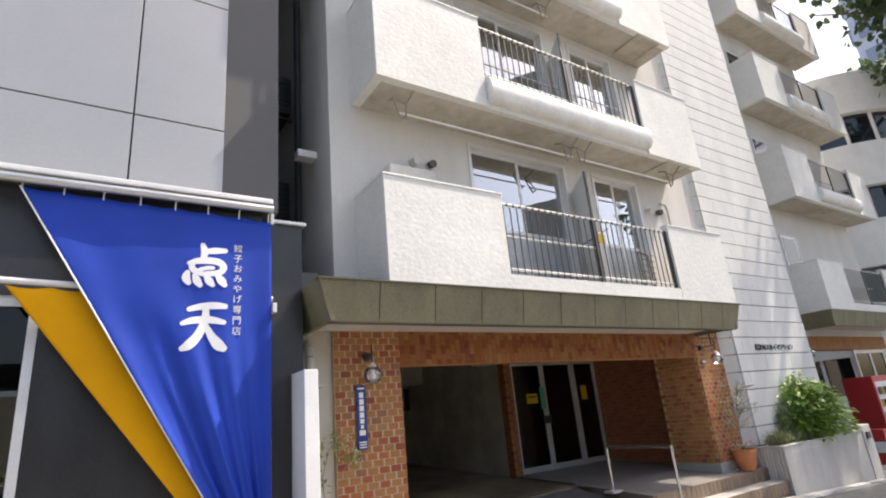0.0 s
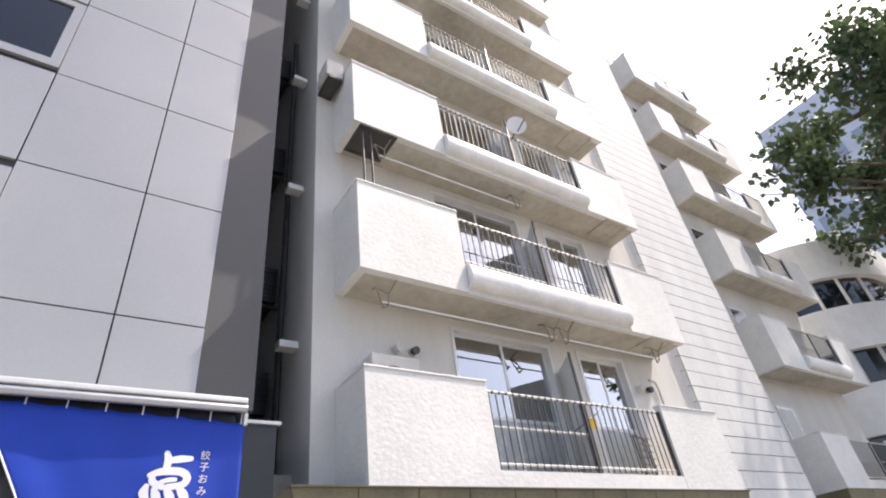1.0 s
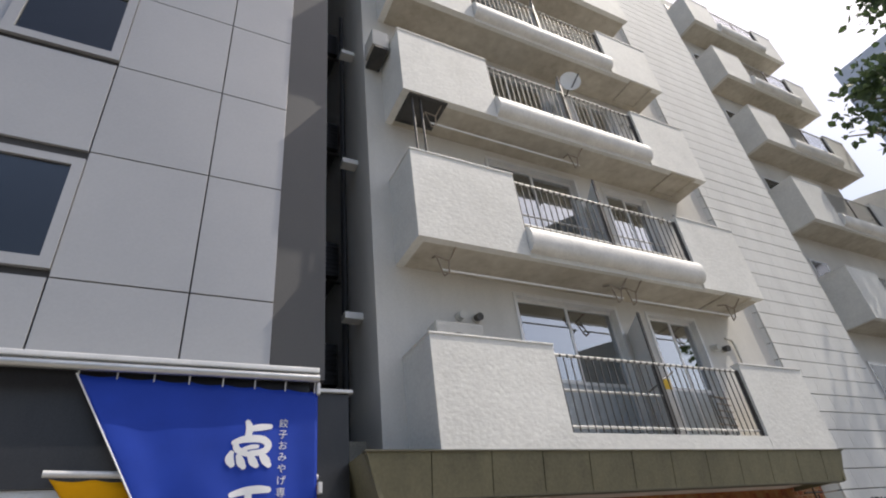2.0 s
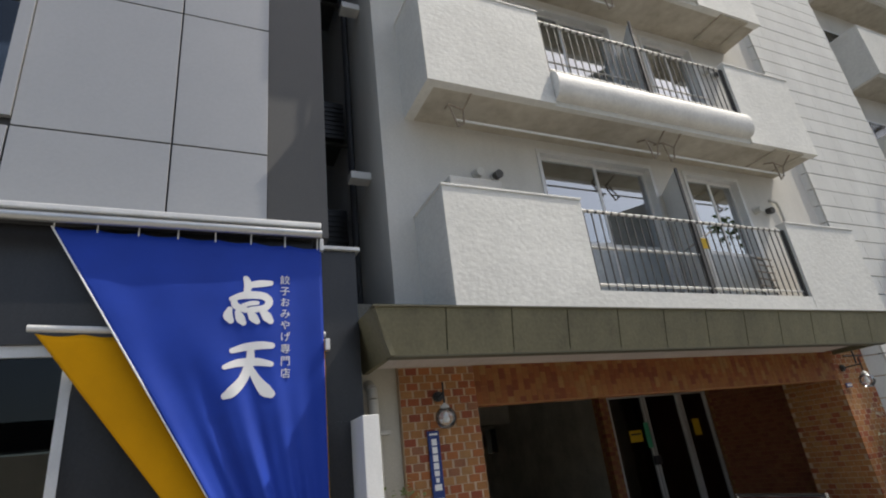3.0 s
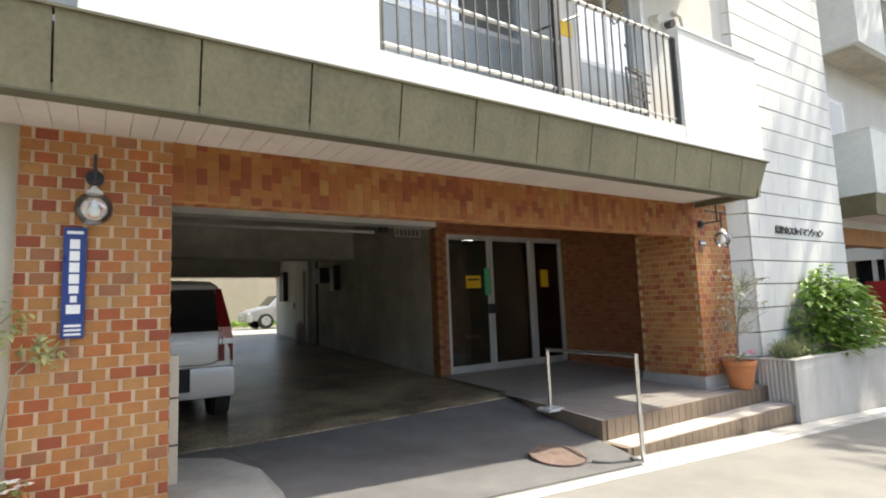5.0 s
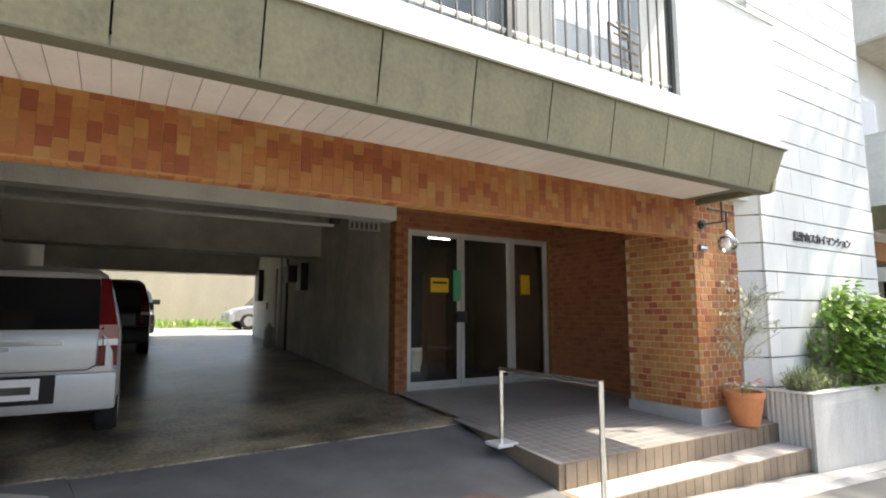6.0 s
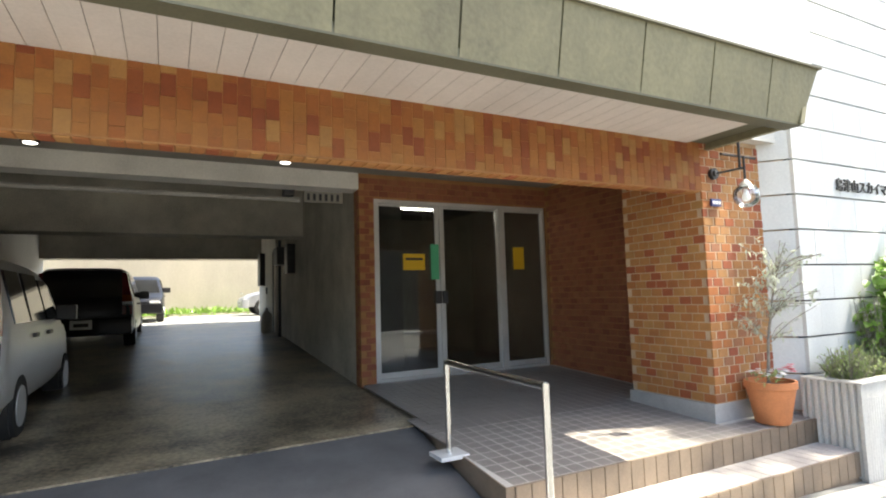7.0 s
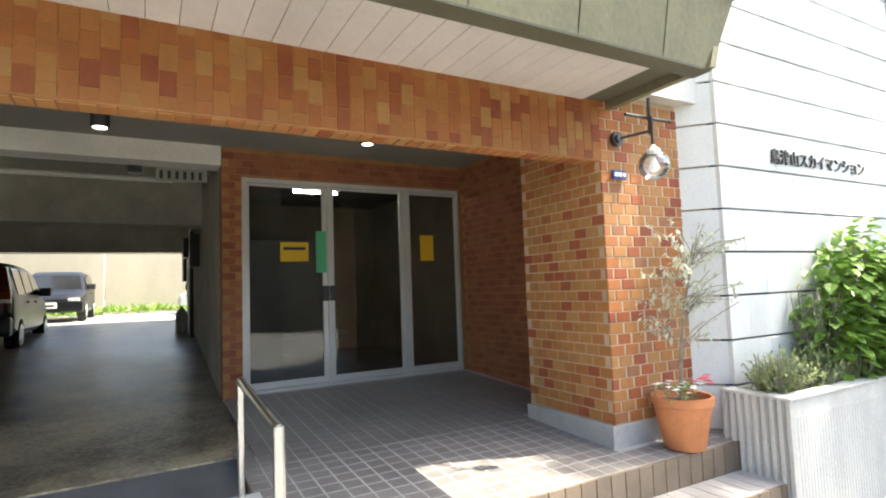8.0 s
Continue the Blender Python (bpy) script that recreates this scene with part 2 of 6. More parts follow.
M = {
    "asphalt": mat("asphalt", (0.20, 0.195, 0.18), 0.9, var=0.25, fine=180, coarse=0.8, bump=0.5),
    "apron": mat("dark_asphalt", (0.115, 0.113, 0.112), 0.85, var=0.3, fine=160, coarse=1.6, bump=0.5),
    "paint_line": mat("road_paint", (0.72, 0.72, 0.70), 0.7, var=0.25, fine=70, coarse=5, bump=0.3),
    "kerb": mat("kerb_concrete", (0.36, 0.35, 0.32), 0.9, var=0.25, fine=90, coarse=2.2, bump=0.4),
    "concrete": mat("floor_concrete", (0.33, 0.275, 0.185), 0.33, var=0.25, fine=30, coarse=1.1, bump=0.12, tint=(0.045, 0.038, 0.029), sharp=0.22),
    "garage_wall": mat("garage_plaster", (0.52, 0.49, 0.41), 0.85, var=0.25, fine=60, coarse=0.9, bump=0.25, tint=(0.36, 0.33, 0.265)),
    # ceiling grey toned down to carry the dimness deep in the garage
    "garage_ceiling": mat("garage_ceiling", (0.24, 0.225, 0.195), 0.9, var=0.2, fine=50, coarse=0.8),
    "beam_white": mat("beam_paint", (0.62, 0.60, 0.55), 0.7, var=0.2, fine=50, coarse=1.6),
    "stucco": mat("stucco", (0.71, 0.705, 0.665), 0.75, var=0.13, fine=17, coarse=0.8, bump=0.42, dist=0.012, flat=1.35),
    "render": mat("wall_render", (0.61, 0.595, 0.555), 0.9, var=0.14, fine=70, coarse=0.6, bump=0.3, streak=0.3),
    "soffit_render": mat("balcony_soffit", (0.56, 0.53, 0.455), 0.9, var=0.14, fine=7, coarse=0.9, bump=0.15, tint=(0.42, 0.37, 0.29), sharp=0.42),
    "bulge": mat("white_paint_bulge", (0.74, 0.73, 0.70), 0.6, var=0.14, fine=22, coarse=2.5, bump=0.4, dist=0.01),
    "siding": mat("siding_paint", (0.66, 0.66, 0.635), 0.8, var=0.12, fine=50, coarse=1.0, bump=0.35, streak=0.4, each=0.10),
    "olive": mat("olive_canopy", (0.19, 0.172, 0.10), 0.7, var=0.2, fine=30, coarse=2.0, bump=0.35, dist=0.01, tint=(0.15, 0.135, 0.08), each=0.14, streak=0.5, sharp=0.4),
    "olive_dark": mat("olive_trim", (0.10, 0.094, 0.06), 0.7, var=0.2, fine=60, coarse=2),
    "soffit": mat("soffit_board", (0.55, 0.505, 0.47), 0.6, var=0.12, fine=60, coarse=1.5, bump=0.1, each=0.12),
    "mortar": mat("mortar", (0.48, 0.35, 0.235), 0.95, var=0.25, fine=120, coarse=3, bump=0.4),
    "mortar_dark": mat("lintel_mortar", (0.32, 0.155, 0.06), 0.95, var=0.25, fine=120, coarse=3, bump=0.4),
    "brick": palette("brick_tile", [(0.345, 0.160, 0.052), (0.350, 0.118, 0.032), (0.275, 0.072, 0.026), (0.345, 0.150, 0.046), (0.365, 0.185, 0.064), (0.310, 0.086, 0.027), (0.340, 0.145, 0.045), (0.355, 0.125, 0.036), (0.250, 0.060, 0.024), (0.360, 0.175, 0.060), (0.340, 0.155, 0.050), (0.265, 0.110, 0.050)]),
    # lintel tiles: orange mix darkened to carry the shade below the canopy
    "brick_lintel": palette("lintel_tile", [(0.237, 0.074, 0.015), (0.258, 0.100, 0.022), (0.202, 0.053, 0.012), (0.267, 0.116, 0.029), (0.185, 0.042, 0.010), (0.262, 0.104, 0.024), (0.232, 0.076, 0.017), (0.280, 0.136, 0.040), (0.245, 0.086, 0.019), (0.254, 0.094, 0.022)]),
    "panel": mat("grey_panel", (0.405, 0.405, 0.405), 0.36, metal=0.30, var=0.06, fine=30, coarse=0.5, bump=0.03, each=0.12),
    "panel_gap": mat("panel_gap", (0.06, 0.06, 0.062), 0.8),
    "grey_strip": mat("dark_grey_strip", (0.085, 0.083, 0.08), 0.5, var=0.1, fine=40, coarse=0.8, bump=0.05),
    "black_wall": mat("black_stone", (0.028, 0.028, 0.030), 0.35, var=0.35, fine=50, coarse=1.5, bump=0.1, streak=0.3),
    "gap_dark": mat("gap_wall", (0.07, 0.068, 0.065), 0.9, var=0.3),
    "alu": mat("aluminium", (0.62, 0.62, 0.61), 0.35, metal=0.85, var=0.08, fine=80, coarse=3, bump=0.03),
    "alu_white": mat("white_aluminium", (0.70, 0.70, 0.69), 0.4, metal=0.2, var=0.1, fine=60, coarse=3, bump=0.03),
    "steel": mat("stainless", (0.68, 0.68, 0.67), 0.22, metal=1.0, var=0.08, fine=120, coarse=6, bump=0.03),
    "rail_dark": mat("rail_bar", (0.085, 0.082, 0.078), 0.5, metal=0.5, var=0.3, fine=90, coarse=4),
    "rail_white": mat("rail_top_tape", (0.62, 0.61, 0.58), 0.5, var=0.2, fine=90, coarse=4),
    "rust": mat("rusty_bracket", (0.30, 0.25, 0.20), 0.8, metal=0.1, var=0.4, fine=100, coarse=8),
    "rust_iron": mat("rusty_iron", (0.15, 0.105, 0.085), 0.9, metal=0.0, var=0.35, fine=90, coarse=9, bump=0.5),
    "black": mat("black_paint", (0.022, 0.022, 0.024), 0.45, var=0.3, fine=80, coarse=4),
    # near-black that stands for the shade inside unlit rooms
    "dark": mat("unlit_inside", (0.03, 0.03, 0.032), 0.9, var=0.2),
    "white": mat("white_paint", (0.78, 0.78, 0.76), 0.6, var=0.08, fine=60, coarse=2, bump=0.1),
    "partition": mat("partition_board", (0.74, 0.74, 0.72), 0.6, var=0.1, fine=40, coarse=1.5),
    "curtain": mat("curtain_cloth", (0.78, 0.79, 0.80), 0.9, var=0.15, fine=40, coarse=4),
    "blue": mat("blue_cloth", (0.014, 0.052, 0.38), 0.6, var=0.12, fine=300, coarse=1.6, bump=0.12, spec=0.25),
    "orange": mat("orange_cloth", (0.66, 0.31, 0.004), 0.7, var=0.1, fine=300, coarse=1.6, bump=0.12, spec=0.12),
    "cloth_white": mat("printed_white", (0.82, 0.82, 0.82), 0.6, var=0.04, fine=200, coarse=3),
    "sign_blue": mat("enamel_blue", (0.022, 0.05, 0.20), 0.3, var=0.12, fine=60, coarse=5, bump=0.03),
    "terracotta": mat("terracotta", (0.50, 0.19, 0.075), 0.8, var=0.18, fine=80, coarse=6, bump=0.2),
    "soil": mat("soil", (0.06, 0.045, 0.03), 1.0, var=0.4, fine=60, coarse=8, bump=0.8),
    "leaf": mat("hydrangea_leaf", (0.22, 0.36, 0.065), 0.36, var=0.35, fine=20, coarse=5, bump=0.1, each=0.2),
    "leaf_small": mat("shrub_leaf", (0.28, 0.34, 0.13), 0.55, var=0.35, fine=20, coarse=5, bump=0.1),
    "olive_leaf": mat("olive_leaf", (0.53, 0.56, 0.44), 0.55, var=0.35, fine=20, coarse=7, bump=0.1),
    "tree_leaf": mat("tree_leaf", (0.065, 0.10, 0.04), 0.55, var=0.4, fine=10, coarse=1.5, bump=0.1),
    "bark": mat("bark", (0.12, 0.09, 0.06), 0.95, var=0.4, fine=40, coarse=5, bump=0.8),
    "stem": mat("grey_stem", (0.25, 0.22, 0.18), 0.9, var=0.3, fine=40, coarse=8),
    "petal_white": mat("white_petal", (0.80, 0.79, 0.75), 0.6, var=0.06),
    "petal_red": mat("red_petal", (0.62, 0.06, 0.09), 0.6, var=0.15),
    "petal_pink": mat("pink_petal", (0.55, 0.10, 0.28), 0.6, var=0.15),
    "planter": mat("planter_concrete", (0.57, 0.55, 0.50), 0.9, var=0.22, fine=70, coarse=1.6, bump=0.5, streak=0.3),
    "step_tile": mat("step_tile", (0.20, 0.150, 0.105), 0.7, var=0.2, fine=70, coarse=4, bump=0.3, each=0.35),
    "step_tread": mat("tread_tile", (0.43, 0.40, 0.37), 0.75, var=0.15, fine=70, coarse=4, bump=0.3, each=0.25),
    "landing_tile": mat("landing_tile", (0.215, 0.195, 0.18), 0.5, var=0.2, fine=70, coarse=3, bump=0.25, each=0.3),
    "grout": mat("grout", (0.46, 0.44, 0.41), 0.95, var=0.2),
    "base_stone": mat("pier_plinth", (0.40, 0.39, 0.37), 0.85, var=0.2, fine=80, coarse=3),
    "cream": mat("cream_wall", (0.55, 0.51, 0.42), 0.9, var=0.15, fine=60, coarse=1.0, streak=0.3),
    "far_wall": mat("cream_block_wall", (0.42, 0.385, 0.32), 0.9, var=0.15, fine=20, coarse=0.8, streak=0.4),
    "car_white": mat("car_white_paint", (0.50, 0.505, 0.505), 0.34, metal=0.25, var=0.05, fine=20, coarse=1.5, bump=0.0, spec=0.7),
    "car_black": mat("car_black_paint", (0.010, 0.010, 0.012), 0.32, var=0.2, fine=20, coarse=1.5, bump=0.0, spec=0.35),
    "car_silver": mat("car_silver_paint", (0.42, 0.43, 0.45), 0.3, metal=0.4, var=0.06, fine=20, coarse=1.5, bump=0.0),
    "tyre": mat("tyre_rubber", (0.02, 0.02, 0.02), 0.85, var=0.3),
    "car_glass": mat("car_dark_glass", (0.012, 0.013, 0.014), 0.08, var=0.1, bump=0.0, spec=0.8),
    "tail_red": mat("tail_lamp_red", (0.13, 0.006, 0.008), 0.2, var=0.1, bump=0.0, spec=0.4),
    "amber": mat("tail_lamp_amber", (0.28, 0.055, 0.006), 0.2, var=0.1, bump=0.0),
    "yellow": mat("yellow_notice", (0.72, 0.46, 0.02), 0.6, var=0.06),
    "green": mat("green_notice", (0.08, 0.42, 0.22), 0.6, var=0.08),
    "red": mat("red_paint", (0.45, 0.03, 0.03), 0.4, var=0.1),
    "letter": mat("letter_metal", (0.05, 0.048, 0.045), 0.5, metal=0.3, var=0.2),
    "pvc": mat("drain_pipe_paint", (0.55, 0.52, 0.45), 0.6, var=0.15, fine=60, coarse=4),
    "tower": mat("far_tower", (0.60, 0.64, 0.72), 0.6, var=0.06, fine=2, coarse=0.3),
    "tower_dark": mat("far_tower_glass", (0.30, 0.34, 0.42), 0.3, var=0.1, fine=2, coarse=0.3),
    "plastic_grey": mat("unit_plastic", (0.55, 0.54, 0.50), 0.6, var=0.12, fine=40, coarse=3),
    "glass": glass("window_glass", (0.72, 0.78, 0.82), alpha=3.4, gain=1.9),
    "glass_dark": glass("door_glass", (0.50, 0.51, 0.51), alpha=0.25, gain=1.2),
    "glass_shop": glass("shop_glass", (0.30, 0.31, 0.31), alpha=0.05, gain=0.55),
    "frosted": mat("frosted_glass", (0.36, 0.39, 0.40), 0.28, var=0.1, fine=30, coarse=2, bump=0.02, spec=0.7),
    "variegated": mat("variegated_leaf", (0.42, 0.46, 0.22), 0.55, var=0.4, fine=20, coarse=8, bump=0.1),
    "door_metal": mat("door_frame_metal", (0.55, 0.54, 0.51), 0.4, metal=0.3, var=0.1, fine=60, coarse=3, bump=0.03),
    "globe": glass("globe_glass", (0.95, 0.96, 0.97), rough=0.1, alpha=1.0, gain=1.5),
    "tube": glow("lamp_tube", (1.0, 0.97, 0.9), 12.0),
    "led": glow("downlight_lens", (1.0, 0.95, 0.85), 1.5),
}

for key in ("leaf", "leaf_small", "olive_leaf", "variegated", "tree_leaf"):
    # thin leaves let some light through
    nt = M[key].node_tree
    bsdf = nt.nodes["Principled BSDF"]
    trans = nt.nodes.new("ShaderNodeBsdfTranslucent")
    nt.links.new(bsdf.inputs["Base Color"].links[0].from_socket, trans.inputs[0])
    both = nt.nodes.new("ShaderNodeMixShader")
    both.inputs[0].default_value = 0.35
    nt.links.new(bsdf.outputs[0], both.inputs[1])
    nt.links.new(trans.outputs[0], both.inputs[2])
    nt.links.new(both.outputs[0], nt.nodes["Material Output"].inputs[0])


# ---- building helpers ----
def origin(ob):
    return ob.location + (origin(ob.parent) if ob.parent else Vector((0, 0, 0)))


def thing(name, at, label, category, group="", kind=""):
    e = new(name)
    e.location = at
    e.empty_display_size = 0.1
    return tagged(e, label, category, group, kind)


def finish(bm, name, material, smooth=False):
    me = bpy.data.meshes.new(name)
    bmesh.ops.recalc_face_normals(bm, faces=bm.faces)
    bm.to_mesh(me)
    bm.free()
    me.materials.append(M[material])
    if smooth:
        me.polygons.foreach_set("use_smooth", [True] * len(me.polygons))
        me.set_sharp_from_angle(angle=radians(40))
    return me


def part(name, bm, material, parent, label="", smooth=False):
    bmesh.ops.translate(bm, verts=bm.verts, vec=-origin(parent))
    ob = new(name, finish(bm, name, material, smooth))
    ob.parent = parent
    return tagged(ob, label)


def solo(name, bm, material, label="", category="", group="", kind="", smooth=False, at=None):
    if at is not None:
        bmesh.ops.translate(bm, verts=bm.verts, vec=-Vector(at))
    ob = new(name, finish(bm, name, material, smooth))
    if at is not None:
        ob.location = at
    return tagged(ob, label, category, group, kind)


def box(bm, a, b, bevel=0.0):
    vs = [bm.verts.new((x, y, z)) for z in (a[2], b[2]) for y in (a[1], b[1]) for x in (a[0], b[0])]
    fs = [bm.faces.new([vs[i] for i in q]) for q in ((0, 2, 3, 1), (4, 5, 7, 6), (0, 1, 5, 4), (2, 6, 7, 3), (0, 4, 6, 2), (1, 3, 7, 5))]
    if bevel:
        es = list({e for f in fs for e in f.edges})
        bmesh.ops.bevel(bm, geom=es, offset=bevel, segments=2, profile=0.6, affect="EDGES")
    return vs


def boxed(a, b, bevel=0.0):
    bm = bmesh.new()
    box(bm, a, b, bevel)
    return bm


def cyl(bm, p, q, r, n=12, r2=None):
    p, q = Vector(p), Vector(q)
    turn = (q - p).to_track_quat("Z", "Y").to_matrix()
    rings = []
    for c, rad in ((p, r), (q, r if r2 is None else r2)):
        rings.append([bm.verts.new(c + turn @ Vector((rad * math.cos(a), rad * math.sin(a), 0))) for a in (2 * math.pi * i / n for i in range(n))])
    for i in range(n):
        bm.faces.new((rings[0][i], rings[0][(i + 1) % n], rings[1][(i + 1) % n], rings[1][i]))
    bm.faces.new(rings[0][::-1])
    bm.faces.new(rings[1])


def cyls(runs, r, n=10):
    bm = bmesh.new()
    for run in runs:
        for p, q in zip(run, run[1:]):
            cyl(bm, p, q, r, n)
    return bm


def prism(bm, outline, axis, a, b):
    """Extrude an outline of 2D points along an axis from a to b."""
    def at(p, v):
        return {"x": (v, p[0], p[1]), "y": (p[0], v, p[1]), "z": (p[0], p[1], v)}[axis]
    lo = [bm.verts.new(at(p, a)) for p in outline]
    hi = [bm.verts.new(at(p, b)) for p in outline]
    k = len(outline)
    bm.faces.new(lo)
    bm.faces.new(hi[::-1])
    for i in range(k):
        bm.faces.new((lo[i], hi[i], hi[(i + 1) % k], lo[(i + 1) % k]))


def prismed(outline, axis, a, b):
    bm = bmesh.new()
    prism(bm, outline, axis, a, b)
    return bm


def lathe(bm, centre, profile, n=24, start=0.0, end=2 * math.pi):
    """Turn (radius, height) pairs round the upright through centre."""
    cx, cy, cz = centre
    rows = [[bm.verts.new((cx + r * math.cos(a), cy + r * math.sin(a), cz + h)) for a in (2 * math.pi * i / n for i in range(n))] for r, h in profile]
    for lo, hi in zip(rows, rows[1:]):
        for i in range(n):
            bm.faces.new((lo[i], lo[(i + 1) % n], hi[(i + 1) % n], hi[i]))
    bm.faces.new(rows[0][::-1])
    bm.faces.new(rows[-1])


def pieces(name, mesh, parent, spots):
    """Alike pieces on one mesh, an object each, at spots in world metres (a point, or a matrix)."""
    o = origin(parent)
    for s in spots:
        ob = new(name, mesh)
        ob.parent = parent
        if isinstance(s, Matrix):
            ob.matrix_basis = Matrix.Translation(-o) @ s
        else:
            ob.location = Vector(s) - o


def piece_mesh(name, size, material, bevel=0.004):
    """A brick or tile about its own middle, with chamfered front edges (front is -y)."""
    bm = bmesh.new()
    x, y, z = (s / 2 for s in size)
    b = bevel
    back = [bm.verts.new(v) for v in ((-x, y, -z), (x, y, -z), (x, y, z), (-x, y, z))]
    mid = [bm.verts.new(v) for v in ((-x, -y + b, -z), (x, -y + b, -z), (x, -y + b, z), (-x, -y + b, z))]
    front = [bm.verts.new(v) for v in ((-x + b, -y, -z + b), (x - b, -y, -z + b), (x - b, -y, z - b), (-x + b, -y, z - b))]
    for lo, hi in ((back, mid), (mid, front)):
        for i in range(4):
            bm.faces.new((lo[i], lo[(i + 1) % 4], hi[(i + 1) % 4], hi[i]))
    bm.faces.new(front)
    bm.faces.new(back[::-1])
    return finish(bm, name, material)


# ---- the plan ----
def street(x):
    """Height of the street, which falls towards +x."""
    return 0.227 - 0.05 * max(-20.0, min(30.0, x))


YF = 6.10        # brick front
YB = 5.21        # balcony fronts
YW = 5.98        # wall behind the balconies
YD = 9.02        # entrance doors
STOREY = 2.735

# ---- ground and street ----
bm = bmesh.new()
xs = [-1500, -300, -60, -20, -10, -5, 0, 2.5, 5, 7.5, 10, 12.5, 15, 20, 30, 60, 300, 1500]
ys = [-1500, -300, -60, -20, -10, -4, 0, 3, 5.0, 6.0, 20, 30, 60, 300, 1500]
grid = [[bm.verts.new((x, y, street(x))) for x in xs] for y in ys]
for r0, r1 in zip(grid, grid[1:]):
    for i in range(len(xs) - 1):
        bm.faces.new((r0[i], r0[i + 1], r1[i + 1], r1[i]))
solo("ground", bm, "asphalt", "pale worn asphalt of a sloping street", "street", kind="structure")

def slab(name, material, corners, thick, label, category, kind="structure"):
    """A slab with a top through four or more corners and a skirt going down."""
    bm = bmesh.new()
    top = [bm.verts.new(c) for c in corners]
    low = [bm.verts.new((c[0], c[1], c[2] - thick)) for c in corners]
    bm.faces.new(top)
    bm.faces.new(low[::-1])
    for i in range(len(top)):
        j = (i + 1) % len(top)
        bm.faces.new((top[i], low[i], low[j], top[j]))
    return solo(name, bm, material, label, category, kind=kind)

# garage floor rises gently to the yard behind
slab("garage_floor", "concrete", [(2.86, 7.40, 0.11), (7.72, 7.40, 0.16), (8.1, 18.7, 0.69), (2.3, 18.7, 0.69)], 0.3, "stained oily concrete garage floor", "floor")
slab("yard_floor", "kerb", [(-6, 18.7, 0.688), (12, 18.7, 0.688), (14, 40, 0.86), (-6, 40, 0.86)], 0.6, "sunlit concrete yard behind the garage", "yard")
slab("apron", "apron", [(4.33, 5.24, street(4.33) + 0.012), (7.42, 5.24, street(7.42) + 0.012), (7.62, 7.40, 0.165), (4.30, 7.40, 0.115), (4.42, 6.6, 0.10)], 0.3, "dark patched asphalt ramp up to the garage", "driveway")
slab("pavement", "kerb", [(2.3, 5.24, street(2.3) + 0.02), (4.3, 5.24, street(4.3) + 0.02), (4.40, 5.9, 0.085), (4.40, 6.5, 0.105), (4.22, 7.0, 0.112), (3.7, 7.4, 0.12), (2.3, 7.4, 0.12)], 0.3, "pale concrete pavement at the foot of the brick pier", "pavement")
bm = bmesh.new()
for x0, x1 in ((4.2, 7.2), (7.2, 10.4), (10.4, 14.0), (14.0, 22.0)):
    vs = [bm.verts.new((x, y, street(x) + 0.005)) for x, y in ((x0, 5.06), (x1, 5.06), (x1, 5.20), (x0, 5.20))]
    bm.faces.new(vs)
bmesh.ops.solidify(bm, geom=bm.faces[:], thickness=0.004)
solo("edge_line", bm, "paint_line", "worn white line along the street edge", "road marking", kind="structure")

slab("paving_patch", "apron", [(3.70, 7.398, 0.108), (4.215, 7.0, 0.104), (4.395, 6.5, 0.098), (4.415, 6.6, 0.0985), (4.296, 7.398, 0.112)], 0.3, "dark paving patch beside the ramp", "pavement")
slab("floor_edge", "concrete", [(4.30, 7.345, 0.121), (7.60, 7.345, 0.171), (7.66, 7.43, 0.176), (4.30, 7.43, 0.126)], 0.05, "pale worn concrete edge of the garage floor", "kerb")
# ---- landing and two steps ----
LZ = 0.13
bm = bmesh.new()
prism(bm, [(7.50, 5.80), (10.72, 5.80), (10.72, 9.0), (7.72, 9.0), (7.72, 7.4), (7.58, 6.9)], "z", -0.5, 0.10)
for v in bm.verts:
    if v.co.z > 0:
        v.co.z = 0.125 + (v.co.y - 5.8) * 0.045
landing = solo("landing", bm, "step_tile", "tiled landing in front of the entrance doors", "landing", kind="structure")
bm = bmesh.new()
prism(bm, [(7.51, 5.81), (10.71, 5.81), (10.71, 8.99), (7.73, 8.99), (7.73, 7.4), (7.59, 6.9)], "z", 0.0, 1.0)
for v in bm.verts:
    v.co.z = 0.125 + (v.co.y - 5.8) * 0.045 + (0.001 if v.co.z > 0.5 else -0.004)
part("joint_bed", bm, "grout", landing, "pale joints between the landing tiles")
landing_step = solo("step", boxed((7.47, 5.485, -0.6), (10.70, 5.80, -0.07)), "step_tile", "brown tiled lower entrance step", "step", kind="structure")

# ---- apartment building ----
apartment = thing("apartment_building", (2.86, 6.0, 0.0), "cream rendered apartment block with deep balconies over a brick entrance", "apartment building")
H2 = 2.89
LEVELS = [H2] + [5.48 + STOREY * i for i in range(5)]
TOP = 19.2
# main wall, behind the balconies, with the openings of two windows a floor left free
WIN = [(5.05, 7.05), (7.72, 8.92)]
